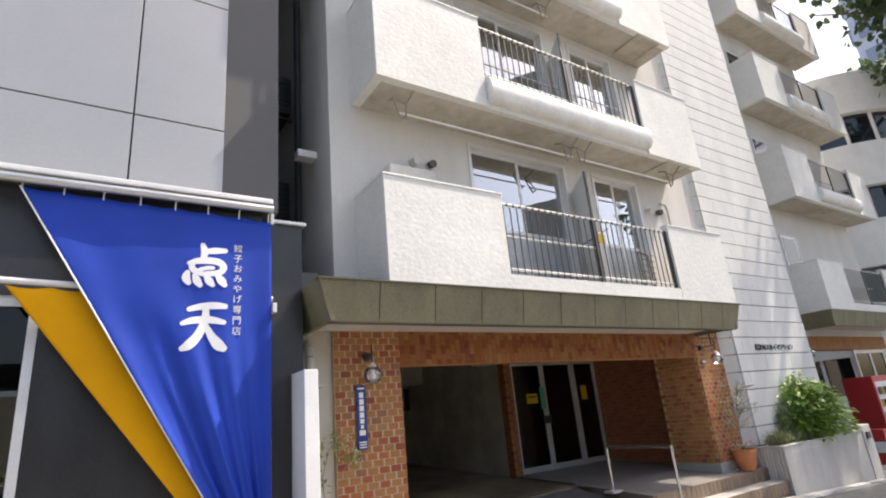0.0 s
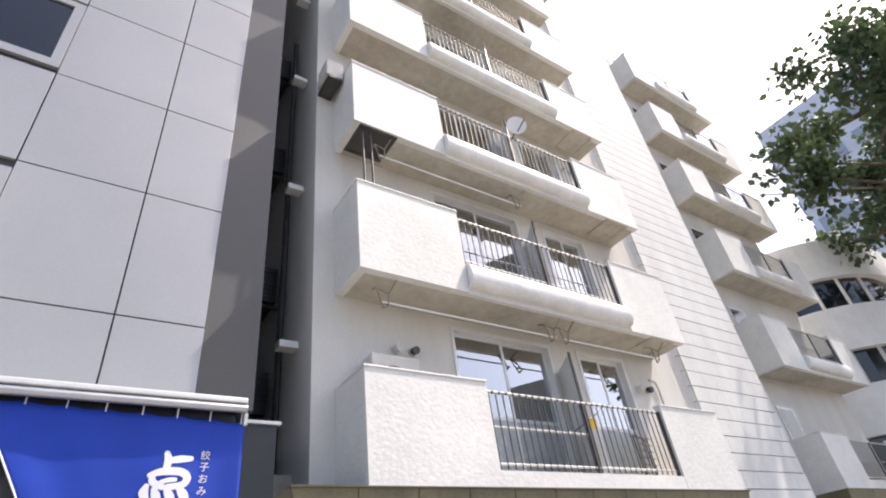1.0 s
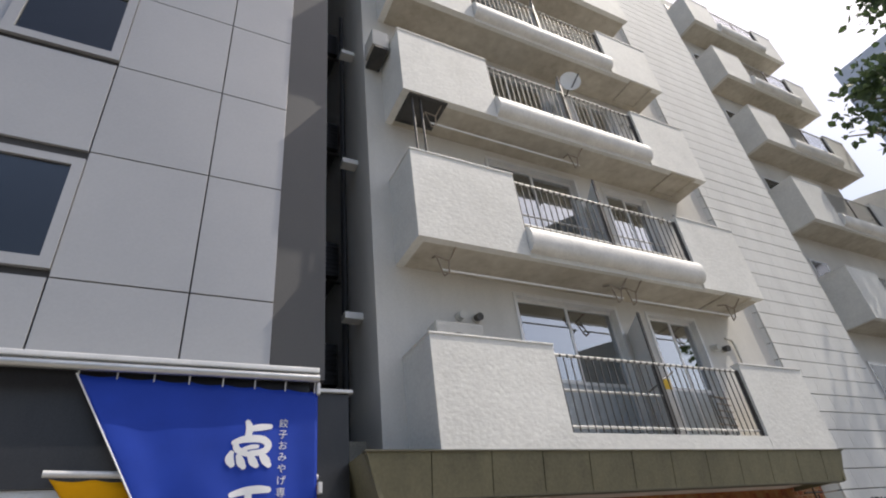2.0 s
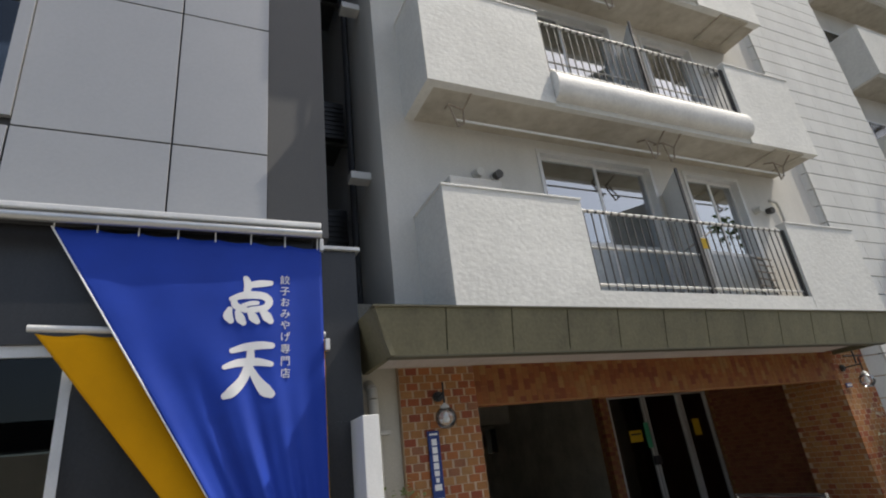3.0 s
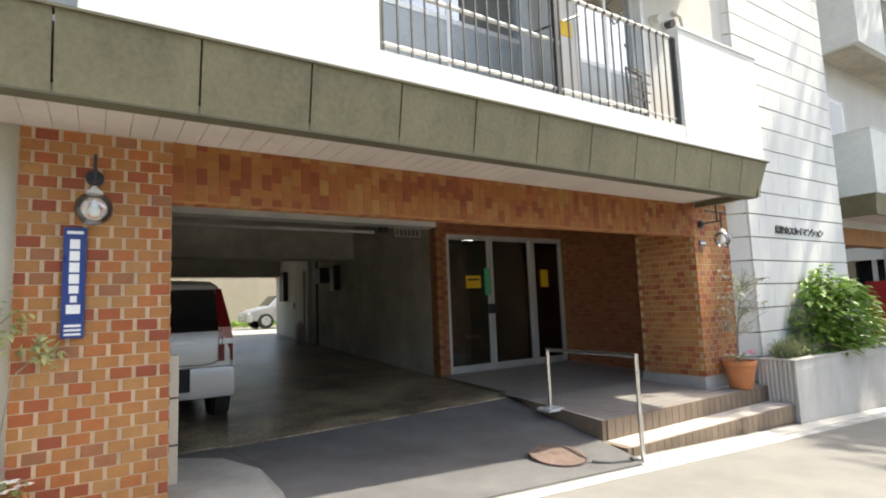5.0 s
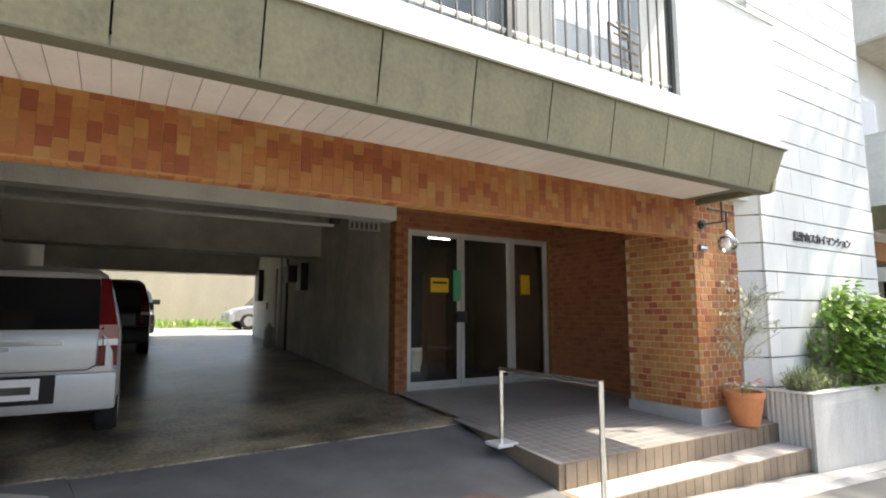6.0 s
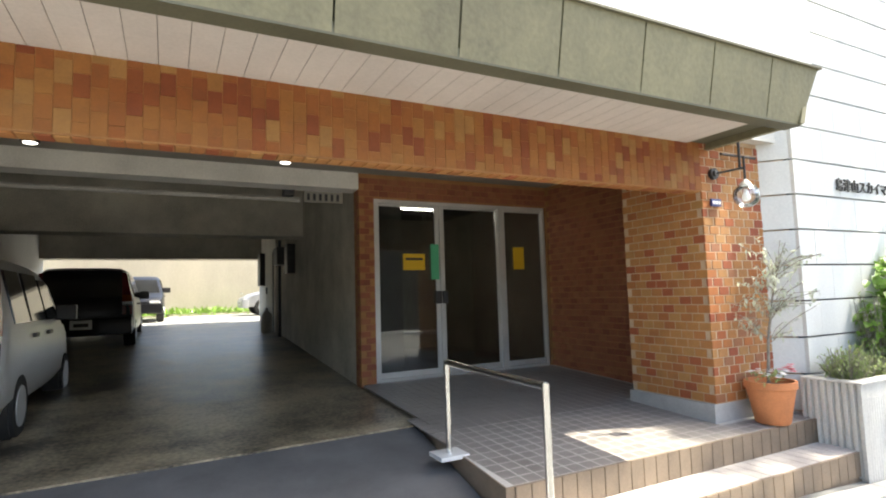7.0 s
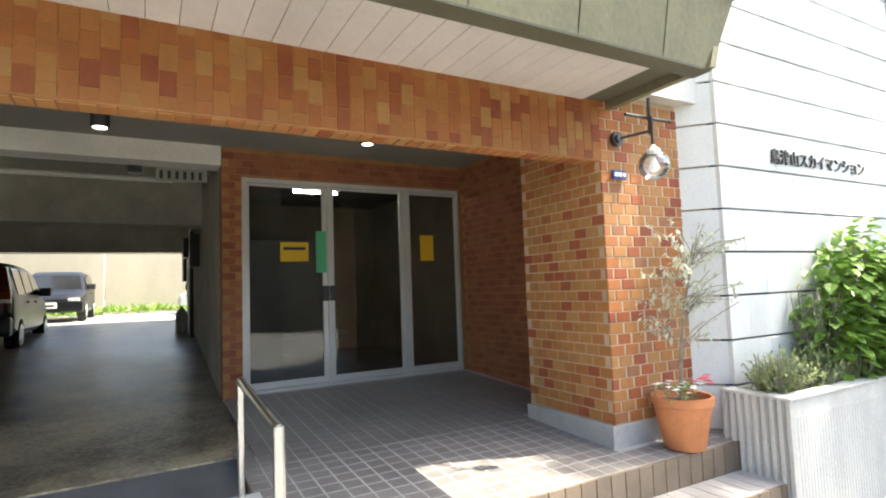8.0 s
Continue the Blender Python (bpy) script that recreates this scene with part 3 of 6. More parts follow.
def wall_with_holes(x0, x1, z0, z1, y0, y1, holes):
    bm = bmesh.new()
    xs = sorted({x0, x1, *[h[0] for h in holes], *[h[1] for h in holes]})
    zs = sorted({z0, z1, *[h[2] for h in holes], *[h[3] for h in holes]})
    def solid(i, j):
        if not (0 <= i < len(xs) - 1 and 0 <= j < len(zs) - 1):
            return False
        cx, cz = (xs[i] + xs[i + 1]) / 2, (zs[j] + zs[j + 1]) / 2
        return not any(h[0] < cx < h[1] and h[2] < cz < h[3] for h in holes)
    made = {}
    def v(i, j, k):
        if (i, j, k) not in made:
            made[i, j, k] = bm.verts.new((xs[i], (y0, y1)[k], zs[j]))
        return made[i, j, k]
    for i in range(len(xs) - 1):
        for j in range(len(zs) - 1):
            if not solid(i, j):
                continue
            for k in (0, 1):
                bm.faces.new((v(i, j, k), v(i + 1, j, k), v(i + 1, j + 1, k), v(i, j + 1, k)))
            for di, dj, a, b in ((-1, 0, (i, j), (i, j + 1)), (1, 0, (i + 1, j), (i + 1, j + 1)), (0, -1, (i, j), (i + 1, j)), (0, 1, (i, j + 1), (i + 1, j + 1))):
                if not solid(i + di, j + dj):
                    bm.faces.new((v(*a, 0), v(*b, 0), v(*b, 1), v(*a, 1)))
    return bm
holes = []
for i, z in enumerate(LEVELS):
    f = z + (0.16 if i == 0 else 0.30)
    for a, b in WIN:
        holes.append((a - 0.03, b, f, f + 2.29))
part("wall", wall_with_holes(2.86, 10.75, 2.58, TOP, YW, YW + 0.2, holes), "render", apartment)
part("side_wall", boxed((2.86, YW + 0.2, 0), (3.06, 18.7, TOP)), "render", apartment)
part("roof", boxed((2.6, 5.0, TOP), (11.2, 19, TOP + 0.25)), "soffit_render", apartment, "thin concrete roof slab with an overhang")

# siding wall with its horizontal joints: boards with a shadow gap
siding_core = part("siding_wall", boxed((10.78, 5.93, -0.6), (13.72, 6.4, TOP)), "panel_gap", apartment, "white horizontal siding wall with dark joints")
# return of the siding wall towards the brick pier
bm = bmesh.new()
prism(bm, [(10.62, 6.12), (10.80, 5.94), (10.80, 6.4), (10.62, 6.4)], "z", -0.6, TOP)
part("corner_wall", bm, "mortar", apartment)
PITCH = 0.324
SZ = -0.815                  # lowest joint
rows_n = int((TOP + 0.8) / PITCH)
bmc = bmesh.new()
prism(bmc, [(10.60, 6.10), (10.78, 5.91), (10.80, 5.93), (10.62, 6.12)], "z", 0, PITCH - 0.016)
bmesh.ops.translate(bmc, verts=bmc.verts, vec=(-10.7, -6.0, 0))
turned = finish(bmc, "siding_board", "siding")
pieces("siding_board", turned, siding_core, [(10.7, 6.0, SZ + PITCH * i) for i in range(rows_n)])
# blocks in running bond, long joints open, upright joints tight
BLOCK = 0.49
def block_run(i):
    """Left and right ends of the blocks of one course."""
    cuts = [10.785] + [10.785 + BLOCK * (k + (0.5 if i % 2 else 1.0)) for k in range(6)] + [13.715]
    return [(p, q) for p, q in zip(cuts, cuts[1:]) if q - p > 0.05]
block_meshes = {}
high = bmesh.new()
for i in range(rows_n):
    z = SZ + PITCH * i
    for p, q in block_run(i):
        if i < 33:
            key = round(q - p, 3)
            if key not in block_meshes:
                block_meshes[key] = finish(boxed((-key / 2 + 0.001, -0.025, 0), (key / 2 - 0.001, 0.025, PITCH - 0.016), 0.003), "siding_block", "siding")
            pieces("siding_block", block_meshes[key], siding_core, [((p + q) / 2, 5.905 + 0.0015 * math.sin(i * 7.1 + p * 13), z)])
        else:
            box(high, (p + 0.001, 5.88, z), (q - 0.001, 5.93, z + PITCH - 0.016))
tagged(part("siding_course", high, "siding", siding_core), kind="stuff")

# right wing wall
WX, WF, WB = 15.62, 5.95, 6.75       # wing: first balcony end, balcony fronts, wall
part("wing_wall", boxed((13.72, WB, 2.6), (WX + 5.0, 12.0, TOP + 1.5)), "render", apartment)
part("siding_return", boxed((13.50, 6.4, -0.9), (13.72, 12.0, TOP)), "render", apartment)
part("wing_pier", boxed((13.72, WB, -0.9), (14.9, WB + 0.3, 2.6)), "mortar_dark", apartment, "brick-faced pier beside the ground-floor shop")

# ---- balconies ----
def balcony(x0, xa, xb, x1, z, ground_floor, bars, YB=YB, YW=YW):
    """A solid parapet panel, a stretch of railing, and a second panel, over a slab."""
    top = z + (1.275 if ground_floor else 1.49)
    sill = z + (0.18 if ground_floor else 0.50)
    cap = top - 0.025
    bm = bmesh.new()
    slab_t = 0.13 if ground_floor else 0.14
    box(bm, (x0 + 0.12, YB + 0.12, z), (x1 - 0.02, YW - 0.002, z + slab_t))
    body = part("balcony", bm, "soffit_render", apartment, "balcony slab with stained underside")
    part("side_panel", boxed((x0, YB + 0.001, z - 0.004), (x0 + 0.12, YW - 0.002, cap)), "stucco", body)
    part("front_panel", boxed((x0 + 0.002, YB, z - 0.006), (xa, YB + 0.12, cap)), "stucco", body)
    part("front_panel", boxed((xb, YB, z - 0.006), (x1, YB + 0.12, cap)), "stucco", body)
    if ground_floor:
        part("rail_kerb", boxed((xa, YB + 0.003, z - 0.006), (xb, YB + 0.12, sill)), "stucco", body)
    else:
        # rounded white apron that bulges out below the railing
        prof = []
        for i in range(9):
            a = -math.pi / 2 + math.pi * i / 8
            prof.append((YB - 0.015 - 0.11 * math.cos(a), z + 0.27 + 0.195 * math.sin(a)))
        prof = [(YB + 0.1, z + 0.075)] + prof + [(YB + 0.1, z + 0.47)]
        part("apron", prismed(prof, "x", xa + 0.01, xb - 0.01), "bulge", body, "rounded white apron below the railing", smooth=True)
        part("rail_kerb", boxed((xa, YB + 0.04, z - 0.006), (xb, YB + 0.12, z + 0.48)), "stucco", body)
    part("coping", boxed((x0 - 0.015, YB - 0.015, cap), (xa + 0.01, YB + 0.135, top), 0.006), "bulge", body)
    part("coping", boxed((x0 - 0.015, YB + 0.135, cap), (x0 + 0.135, YW - 0.004, top), 0.006), "bulge", body)
    part("coping", boxed((xb - 0.01, YB - 0.015, cap), (x1 + 0.015, YB + 0.135, top), 0.006), "bulge", body)
    # railing
    yr = YB + 0.06
    rt = top - 0.12
    rb = sill + 0.09
    part("railing", cyls([[(xa, yr, rt), (xb, yr, rt)]], 0.019), "rail_dark", body, "top rail wound with white tape")
    tape = bmesh.new()
    for i in range(int((xb - xa) / 0.115)):
        x = xa + 0.02 + 0.115 * i
        cyl(tape, (x, yr, rt), (x + 0.075, yr, rt), 0.0215, 8)
    tagged(part("tape", tape, "rail_white", body), kind="stuff")
    part("bottom_rail", cyls([[(xa, yr + 0.012, rb), (xb, yr + 0.012, rb)]], 0.017), "rail_white", body, "white-taped bottom rail")
    if ground_floor and x0 < 5:
        part("middle_rail", cyls([[(xa, yr + 0.022, (rt + rb) / 2), (6.72, yr + 0.022, (rt + rb) / 2)]], 0.018), "rail_white", body, "white-taped middle rail")
    else:
        part("middle_rail", cyls([[(xa, yr + 0.30, (rt + rb) / 2 + 0.06), (xb, yr + 0.30, (rt + rb) / 2 + 0.06)]], 0.014), "rail_white", body, "white laundry bar behind the railing")

    if bars:
        n = int((xb - xa) / 0.115)
        me = finish(boxed((-0.006, -0.006, 0), (0.006, 0.006, rt - rb + 0.06)), "baluster", "rail_dark")
        pieces("baluster", me, body, [(xa + (i + 0.5) * (xb - xa) / n, yr, rb - 0.06) for i in range(n)])
        for x in (xa + 0.02, (xa + xb) / 2, xb - 0.02):
            part("post", boxed((x - 0.02, yr - 0.02, sill - 0.01), (x + 0.02, yr + 0.02, rt)), "rail_dark", body)
    return body

for i, z in enumerate(LEVELS):
    balcony(3.17, 4.88, 8.40, 9.94, z, i == 0, True)
WING_LEVELS = [3.14] + [6.13 + 2.97 * i for i in range(5)]
for i, z in enumerate(WING_LEVELS):
    balcony(WX, WX + 1.4, WX + 4.0, WX + 5.2, z, i == 0, True, WF, WB)
    # narrow window beside each balcony, seen past its end
    part("window", boxed((WX + 0.25, WB - 0.03, z + 0.45), (WX + 1.1, WB - 0.003, z + 2.2)), "alu_white", apartment)
    part("pane", boxed((WX + 0.31, WB - 0.036, z + 0.52), (WX + 1.04, WB - 0.031, z + 2.13)), "car_glass", apartment)

# ---- windows ----
def window(a, b, z, top, parent):
    w = part("window", wall_with_holes(a, b, z, top, YW - 0.018, YW + 0.13, [(a + 0.05, b - 0.05, z + 0.05, top - 0.06)]), "alu_white", parent)
    mid = (a + b) / 2
    for k, (p, q) in enumerate(((a + 0.05, mid + 0.03), (mid - 0.03, b - 0.05))):
        y = YW + 0.075 + 0.025 * k
        part("sash", wall_with_holes(p, q, z + 0.05, top - 0.06, y, y + 0.022, [(p + 0.045, q - 0.045, z + 0.12, z + 0.95), (p + 0.045, q - 0.045, z + 1.0, top - 0.11)]), "alu_white", w)
        for za, zb in ((z + 0.12, z + 0.95), (z + 1.0, top - 0.11)):
            pane = part("pane", boxed((p + 0.045, y + 0.008, za), (q - 0.045, y + 0.014, zb)), "glass" if za > z + 0.5 else "frosted", w)
            pane.visible_shadow = False
    bm = bmesh.new()
    n = 70
    pts = [(a - 0.5 + (b - a + 1.0) * i / n, YW + 0.25 + 0.025 * math.sin(i * 1.9 + 0.7 * math.sin(i * 0.6))) for i in range(n + 1)]
    rows2 = [[bm.verts.new((x, y, zz)) for x, y in pts] for zz in (z - 0.1, top + 0.35)]
    for k in range(n):
        bm.faces.new((rows2[0][k], rows2[0][k + 1], rows2[1][k + 1], rows2[1][k]))
    part("curtain", bm, "curtain", w)
    return w

for a, b, z, top in holes:
    window(a, b, z, top, apartment)
for i, z in enumerate(LEVELS):
    bm = bmesh.new()
    prism(bm, [(6.74, YB + 0.15), (6.77, YB + 0.15), (7.16, YW - 0.002), (7.13, YW - 0.002)], "z", z + 0.16, z + 1.98)
    part("partition", bm, "partition", apartment, "pale board between two flats' balconies")
    part("partition_edge", boxed((6.735, YB + 0.125, z + 0.16), (6.775, YB + 0.149, z + 2.0)), "rail_dark", apartment)

# near-black sheet for the unlit rooms behind the windows; shade is its colour
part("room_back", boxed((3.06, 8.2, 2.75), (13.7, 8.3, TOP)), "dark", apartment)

# ---- canopy ----
CX0, CX1, CZ0, CZ1 = 2.39, 10.06, 2.46, 2.885
bm = bmesh.new()
box(bm, (CX0 + 0.2, YB + 0.16, CZ0 + 0.09), (CX1 - 0.2, YF + 0.1, CZ1 - 0.02))
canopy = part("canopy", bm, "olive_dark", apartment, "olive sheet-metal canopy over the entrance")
joints = [CX0, 3.07, 3.76, 4.41, 5.06, 5.71, 6.36, 7.0, 7.63, 8.26, 8.89, 9.50, CX1]
for a, b in zip(joints, joints[1:]):
    bm = bmesh.new()
    la = a + (0.14 if a == CX0 else 0)
    lb = b - (0.14 if b == CX1 else 0)
    g = 0.006
    vs = [bm.verts.new(v) for v in ((a + g, YB + 0.02, CZ1), (b - g, YB + 0.02, CZ1), (lb - g, YB + 0.10, CZ0), (la + g, YB + 0.10, CZ0))]
    bk = [bm.verts.new((v.co.x, v.co.y + 0.05, v.co.z)) for v in vs]
    bm.faces.new(vs)
    bm.faces.new(bk[::-1])
    for k in range(4):
        bm.faces.new((vs[k], bk[k], bk[(k + 1) % 4], vs[(k + 1) % 4]))
    part("canopy_panel", bm, "olive", canopy)
for xa, xb in ((CX0, CX0 + 0.14), (CX1, CX1 - 0.14)):
    s = 0.05 if xa < xb else -0.05
    bm = bmesh.new()
    prof = [(xa, CZ1), (xb, CZ0), (xb + s, CZ0), (xa + s, CZ1)]
    prism(bm, prof, "y", YB + 0.075, YF + 0.12)
    part("canopy_end", bm, "olive", canopy)
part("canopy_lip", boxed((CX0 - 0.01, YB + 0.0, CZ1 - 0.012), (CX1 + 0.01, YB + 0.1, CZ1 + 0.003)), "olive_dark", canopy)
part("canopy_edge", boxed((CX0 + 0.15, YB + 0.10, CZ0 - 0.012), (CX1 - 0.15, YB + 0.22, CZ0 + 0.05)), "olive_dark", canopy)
# soffit boards
me = finish(boxed((-0.0675, 0, 0), (0.0675, YF - YB - 0.22, 0.012), 0.002), "soffit_board", "soffit")
pieces("soffit_board", me, canopy, [(CX0 + 0.30 + 0.138 * i, YB + 0.22, CZ0 + 0.045) for i in range(int((CX1 - CX0 - 0.5) / 0.138))])
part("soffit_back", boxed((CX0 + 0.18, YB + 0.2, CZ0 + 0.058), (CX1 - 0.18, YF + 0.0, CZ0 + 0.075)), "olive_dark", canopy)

# ---- brick front ----
LB = 2.09
pier_left = part("brick_pier", boxed((2.87, YF - 0.002, -0.1), (3.71, YF + 0.45, 2.62)), "mortar", apartment, "brick-tiled pier in mixed orange and red")
pier_right = part("brick_pier", boxed((9.80, YF - 0.002, -0.1), (10.62, 7.0, 2.62)), "mortar", apartment, "brick-tiled pier in mixed orange and red")
lintel = part("brick_lintel", boxed((3.71, YF - 0.004, LB), (9.80, YF + 0.14, 2.62)), "mortar_dark", apartment, "lintel faced with upright orange tiles, darkened for the canopy's shade")
part("plinth", boxed((9.77, YF - 0.01, 0.09), (10.62, 7.02, 0.29), 0.006), "base_stone", pier_right)

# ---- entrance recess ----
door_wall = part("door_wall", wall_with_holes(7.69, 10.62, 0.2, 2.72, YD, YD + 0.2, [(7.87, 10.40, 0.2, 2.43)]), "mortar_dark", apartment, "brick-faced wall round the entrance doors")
recess_wall = part("recess_wall", boxed((10.42, 7.0, 0.1), (10.62, YD, 2.72)), "mortar_dark", apartment, "brick side wall of the entrance recess, shade put into its tile colour")
# garage
def splay(y):
    """The right garage wall, which runs slightly outwards to the yard."""
    return 7.69 + 0.031 * (y - 9.22)
part("garage_wall", prismed([(7.69, YD + 0.2), (splay(15.4), 15.4), (8.3, 15.4), (8.3, YD + 0.2)], "z", 0.1, 3.3), "garage_wall", apartment, "stained plaster wall of the garage")
part("garage_wall", prismed([(splay(15.4) - 0.05, 15.4), (splay(18.7) - 0.02, 18.7), (8.3, 18.7), (8.3, 15.4)], "z", 0.1, 3.3), "cream", apartment, "cream painted end of the garage wall")
part("garage_wall", boxed((2.60, 6.5, 0.05), (2.86, 18.7, 3.3)), "garage_wall", apartment, "stained plaster wall of the garage")
part("beam", boxed((2.86, YD - 0.02, 2.525), (7.68, YD + 0.25, 3.25)), "beam_white", apartment, "white painted beam across the garage")
part("drop_beam", boxed((2.86, 12.4, 2.34), (7.82, 12.9, 3.24)), "garage_wall", apartment)
part("drop_beam", boxed((2.86, 18.2, 2.36), (7.98, 18.7, 3.24)), "garage_wall", apartment)
bm = boxed((2.86, YF + 0.14, 2.72), (10.62, YD + 0.2, 2.86))
box(bm, (2.86, YD + 0.24, 3.22), (8.0, 18.7, 3.36))
box(bm, (7.92, YD + 0.2, 2.72), (10.62, 12.6, 2.86))
solo("ceiling", bm, "garage_ceiling", "grey concrete ceiling of garage and entrance, toned down for its shade", "ceiling", kind="structure")
# interior behind the doors
part("lobby_wall", boxed((7.94, 12.5, 0.1), (10.62, 12.6, 2.72)), "garage_wall", apartment)
part("lobby_wall", boxed((10.62, YD, 0.1), (10.72, 12.6, 2.72)), "garage_wall", apartment)
slab("lobby_floor", "landing_tile", [(7.9, YD, 0.27), (10.65, YD, 0.27), (10.65, 12.6, 0.27), (7.9, 12.6, 0.27)], 0.1, "dark lobby floor behind the doors", "floor")

# yard behind
bm = boxed((-6, 25.0, 0.4), (5.75, 25.3, 3.6))
box(bm, (5.75, 25.8, 0.4), (16, 26.1, 3.2))
solo("yard_wall", bm, "far_wall", "sunlit cream wall closing the yard", "wall", kind="structure")

# ---- left building ----
shop = thing("shop_building", (0.0, 5.76, 0.0), "grey metal-panelled building with a black shopfront", "building")
part("upper_wall", boxed((-9, 5.80, 3.75), (1.58, 14, 22)), "panel_gap", shop)
part("corner_strip", boxed((1.58, 5.80, 3.75), (2.16, 14, 22)), "grey_strip", shop, "smooth dark grey corner strip")
pxs = [-9, -7.84, -6.62, -5.4, -4.18, -2.96, -1.74, -0.51, 0.715, 1.575]
pzs = [3.75, 4.595, 6.2, 7.66, 9.15, 10.5, 12.1, 13.6, 15.1, 16.6, 18.1, 19.6, 21.1, 22]
for xa, xb in zip(pxs, pxs[1:]):
    for za, zb in zip(pzs, pzs[1:]):
        if xb == -0.51 and za in (4.595, 7.66, 12.1):
            continue
        part("panel", boxed((xa + 0.008, 5.76, za + 0.008), (xb - 0.008, 5.80, zb - 0.008), 0.004), "panel", shop)
part("shop_wall", boxed((-9, 6.1, 2.0), (2.16, 6.3, 3.75)), "black_wall", shop)
part("end_wall", boxed((2.02, 5.74, 2.0), (2.40, 6.1, 3.59)), "black_wall", shop, "black polished end wall")
part("coping", boxed((2.06, 5.70, 3.59), (2.44, 6.12, 3.625), 0.005), "alu_white", shop)
part("end_wall", boxed((2.02, 5.742, 0), (2.278, 6.1, 2.0)), "black_wall", shop)
part("fascia", boxed((-9, 5.9, 2.752), (2.02, 6.1, 3.75)), "black_wall", shop)

# ---- entrance doors ----
doors = part("entrance_door", wall_with_holes(7.87, 10.38, 0.27, 2.43, YD + 0.02, YD + 0.12, [(7.92, 8.745, 0.30, 2.385), (8.765, 9.63, 0.30, 2.385), (9.72, 10.345, 0.30, 2.385)]), "door_metal", apartment, "aluminium-framed double glass entrance door, closed")
for a, b, s0, s1 in ((7.925, 8.743, 0.022, 0.05), (8.767, 9.628, 0.05, 0.03), (9.722, 10.343, 0.012, 0.012)):
    part("door_leaf", wall_with_holes(a, b, 0.305, 2.38, YD + 0.045, YD + 0.085, [(a + s0, b - s1, 0.37, 2.355)]), "door_metal", doors)
    pn = part("pane", boxed((a + s0, YD + 0.06, 0.37), (b - s1, YD + 0.068, 2.355)), "glass_dark", doors)
    pn.visible_shadow = False
for x in (8.715, 8.80):
    part("push_plate", boxed((x - 0.04, YD + 0.0, 1.16), (x + 0.035, YD + 0.044, 1.32), 0.01), "black", doors, "black push plate")
part("notice", boxed((8.25, YD + 0.038, 1.58), (8.54, YD + 0.044, 1.78)), "yellow", doors, "yellow paper notice")
part("notice", boxed((8.62, YD + 0.030, 1.46), (8.73, YD + 0.036, 1.90)), "green", doors, "green paper notice")
part("notice", boxed((9.86, YD + 0.038, 1.58), (10.03, YD + 0.044, 1.88)), "yellow", doors, "yellow paper notice")
part("bar", boxed((8.28, YD + 0.034, 1.70), (8.51, YD + 0.037, 1.73)), "black", doors)
for x in (9.05, 8.3):
    part("shelf", boxed((x - 0.5, YD + 1.2, 0.7), (x + 0.3, YD + 1.5, 0.74)), "alu_white", doors)
lamp = thing("ceiling_light", (8.7, 10.1, 2.70), "lit white tube light in the lobby", "ceiling light")
part("housing", boxed((8.60, 10.02, 2.54), (9.24, 10.18, 2.715), 0.01), "white", lamp)
part("tube", cyls([[(8.64, 10.1, 2.52), (9.20, 10.1, 2.52)]], 0.02), "tube", lamp)

# ---- downlights under the ceiling ----
for x, y in ((6.72, 8.32), (8.83, 8.02), (4.7, 8.35)):
    d = thing("downlight", (x, y, 2.72), "black cylindrical spotlight on the ceiling, lit", "spotlight", "ceiling spotlights")
    bm = bmesh.new()
    lathe(bm, (x, y, 2.60), [(0.062, 0.0), (0.068, 0.01), (0.068, 0.12)], 20)
    part("housing", bm, "black", d, smooth=True)
    bm = bmesh.new()
    lathe(bm, (x, y, 2.592), [(0.03, 0.0), (0.05, 0.006), (0.05, 0.012)], 16)
    part("lens", bm, "led", d)
cctv = thing("security_camera", (6.95, 9.3, 2.72), "small dark box fixed under the garage ceiling", "camera box")
part("body", boxed((6.88, 9.26, 2.46), (7.0, 9.4, 2.58), 0.01), "black", cctv)
part("arm", boxed((6.92, 9.32, 2.58), (6.95, 9.35, 2.72)), "black", cctv)
grille = thing("ceiling_vent", (7.35, 9.5, 2.6), "grey slatted vent high on the garage wall", "vent")
for k in range(6):
    part("slat", boxed((7.15 + 0.07 * k, 9.285, 2.42), (7.18 + 0.07 * k, 9.30, 2.50)), "black", grille)
part("backing", boxed((7.12, 9.30, 2.40), (7.58, 9.32, 2.57)), "garage_ceiling", grille)
pipe = thing("conduit", (5.5, 13.0, 2.7), "pale conduit along the garage ceiling", "pipe")
part("tube", cyls([[(3.2, 10.4, 2.62), (7.3, 10.4, 2.62)]], 0.03), "beam_white", pipe)
box_e = thing("meter_box", (7.93, 17.6, 1.6), "tall dark electrical box on the cream garage wall", "electric box", "garage boxes")
part("case", boxed((7.78, 17.35, 1.62), (7.935, 17.75, 2.45), 0.015), "black", box_e)
box_f = thing("meter_box", (7.72, 12.2, 2.0), "dark switch boxes with pipes on the garage wall", "electric box", "garage boxes")
part("case", boxed((7.60, 13.9, 1.95), (7.84, 14.3, 2.30), 0.015), "black", box_f)
part("case", boxed((7.66, 13.2, 1.75), (7.82, 13.45, 2.30), 0.015), "black", box_f)
part("pipe", cyls([[(7.78, 14.6, 0.50), (7.78, 14.6, 2.5)]], 0.03, 8), "black", box_f)
part("pipe", cyls([[(7.82, 15.2, 0.52), (7.82, 15.2, 2.5)]], 0.022, 8), "plastic_grey", box_f)
hatch = thing("service_door", (7.86, 16.2, 0.62), "cream steel door with a dark frame in the garage wall", "door")
part("leaf", boxed((7.81, 15.75, 0.56), (7.845, 16.5, 2.3), 0.005), "cream", hatch)
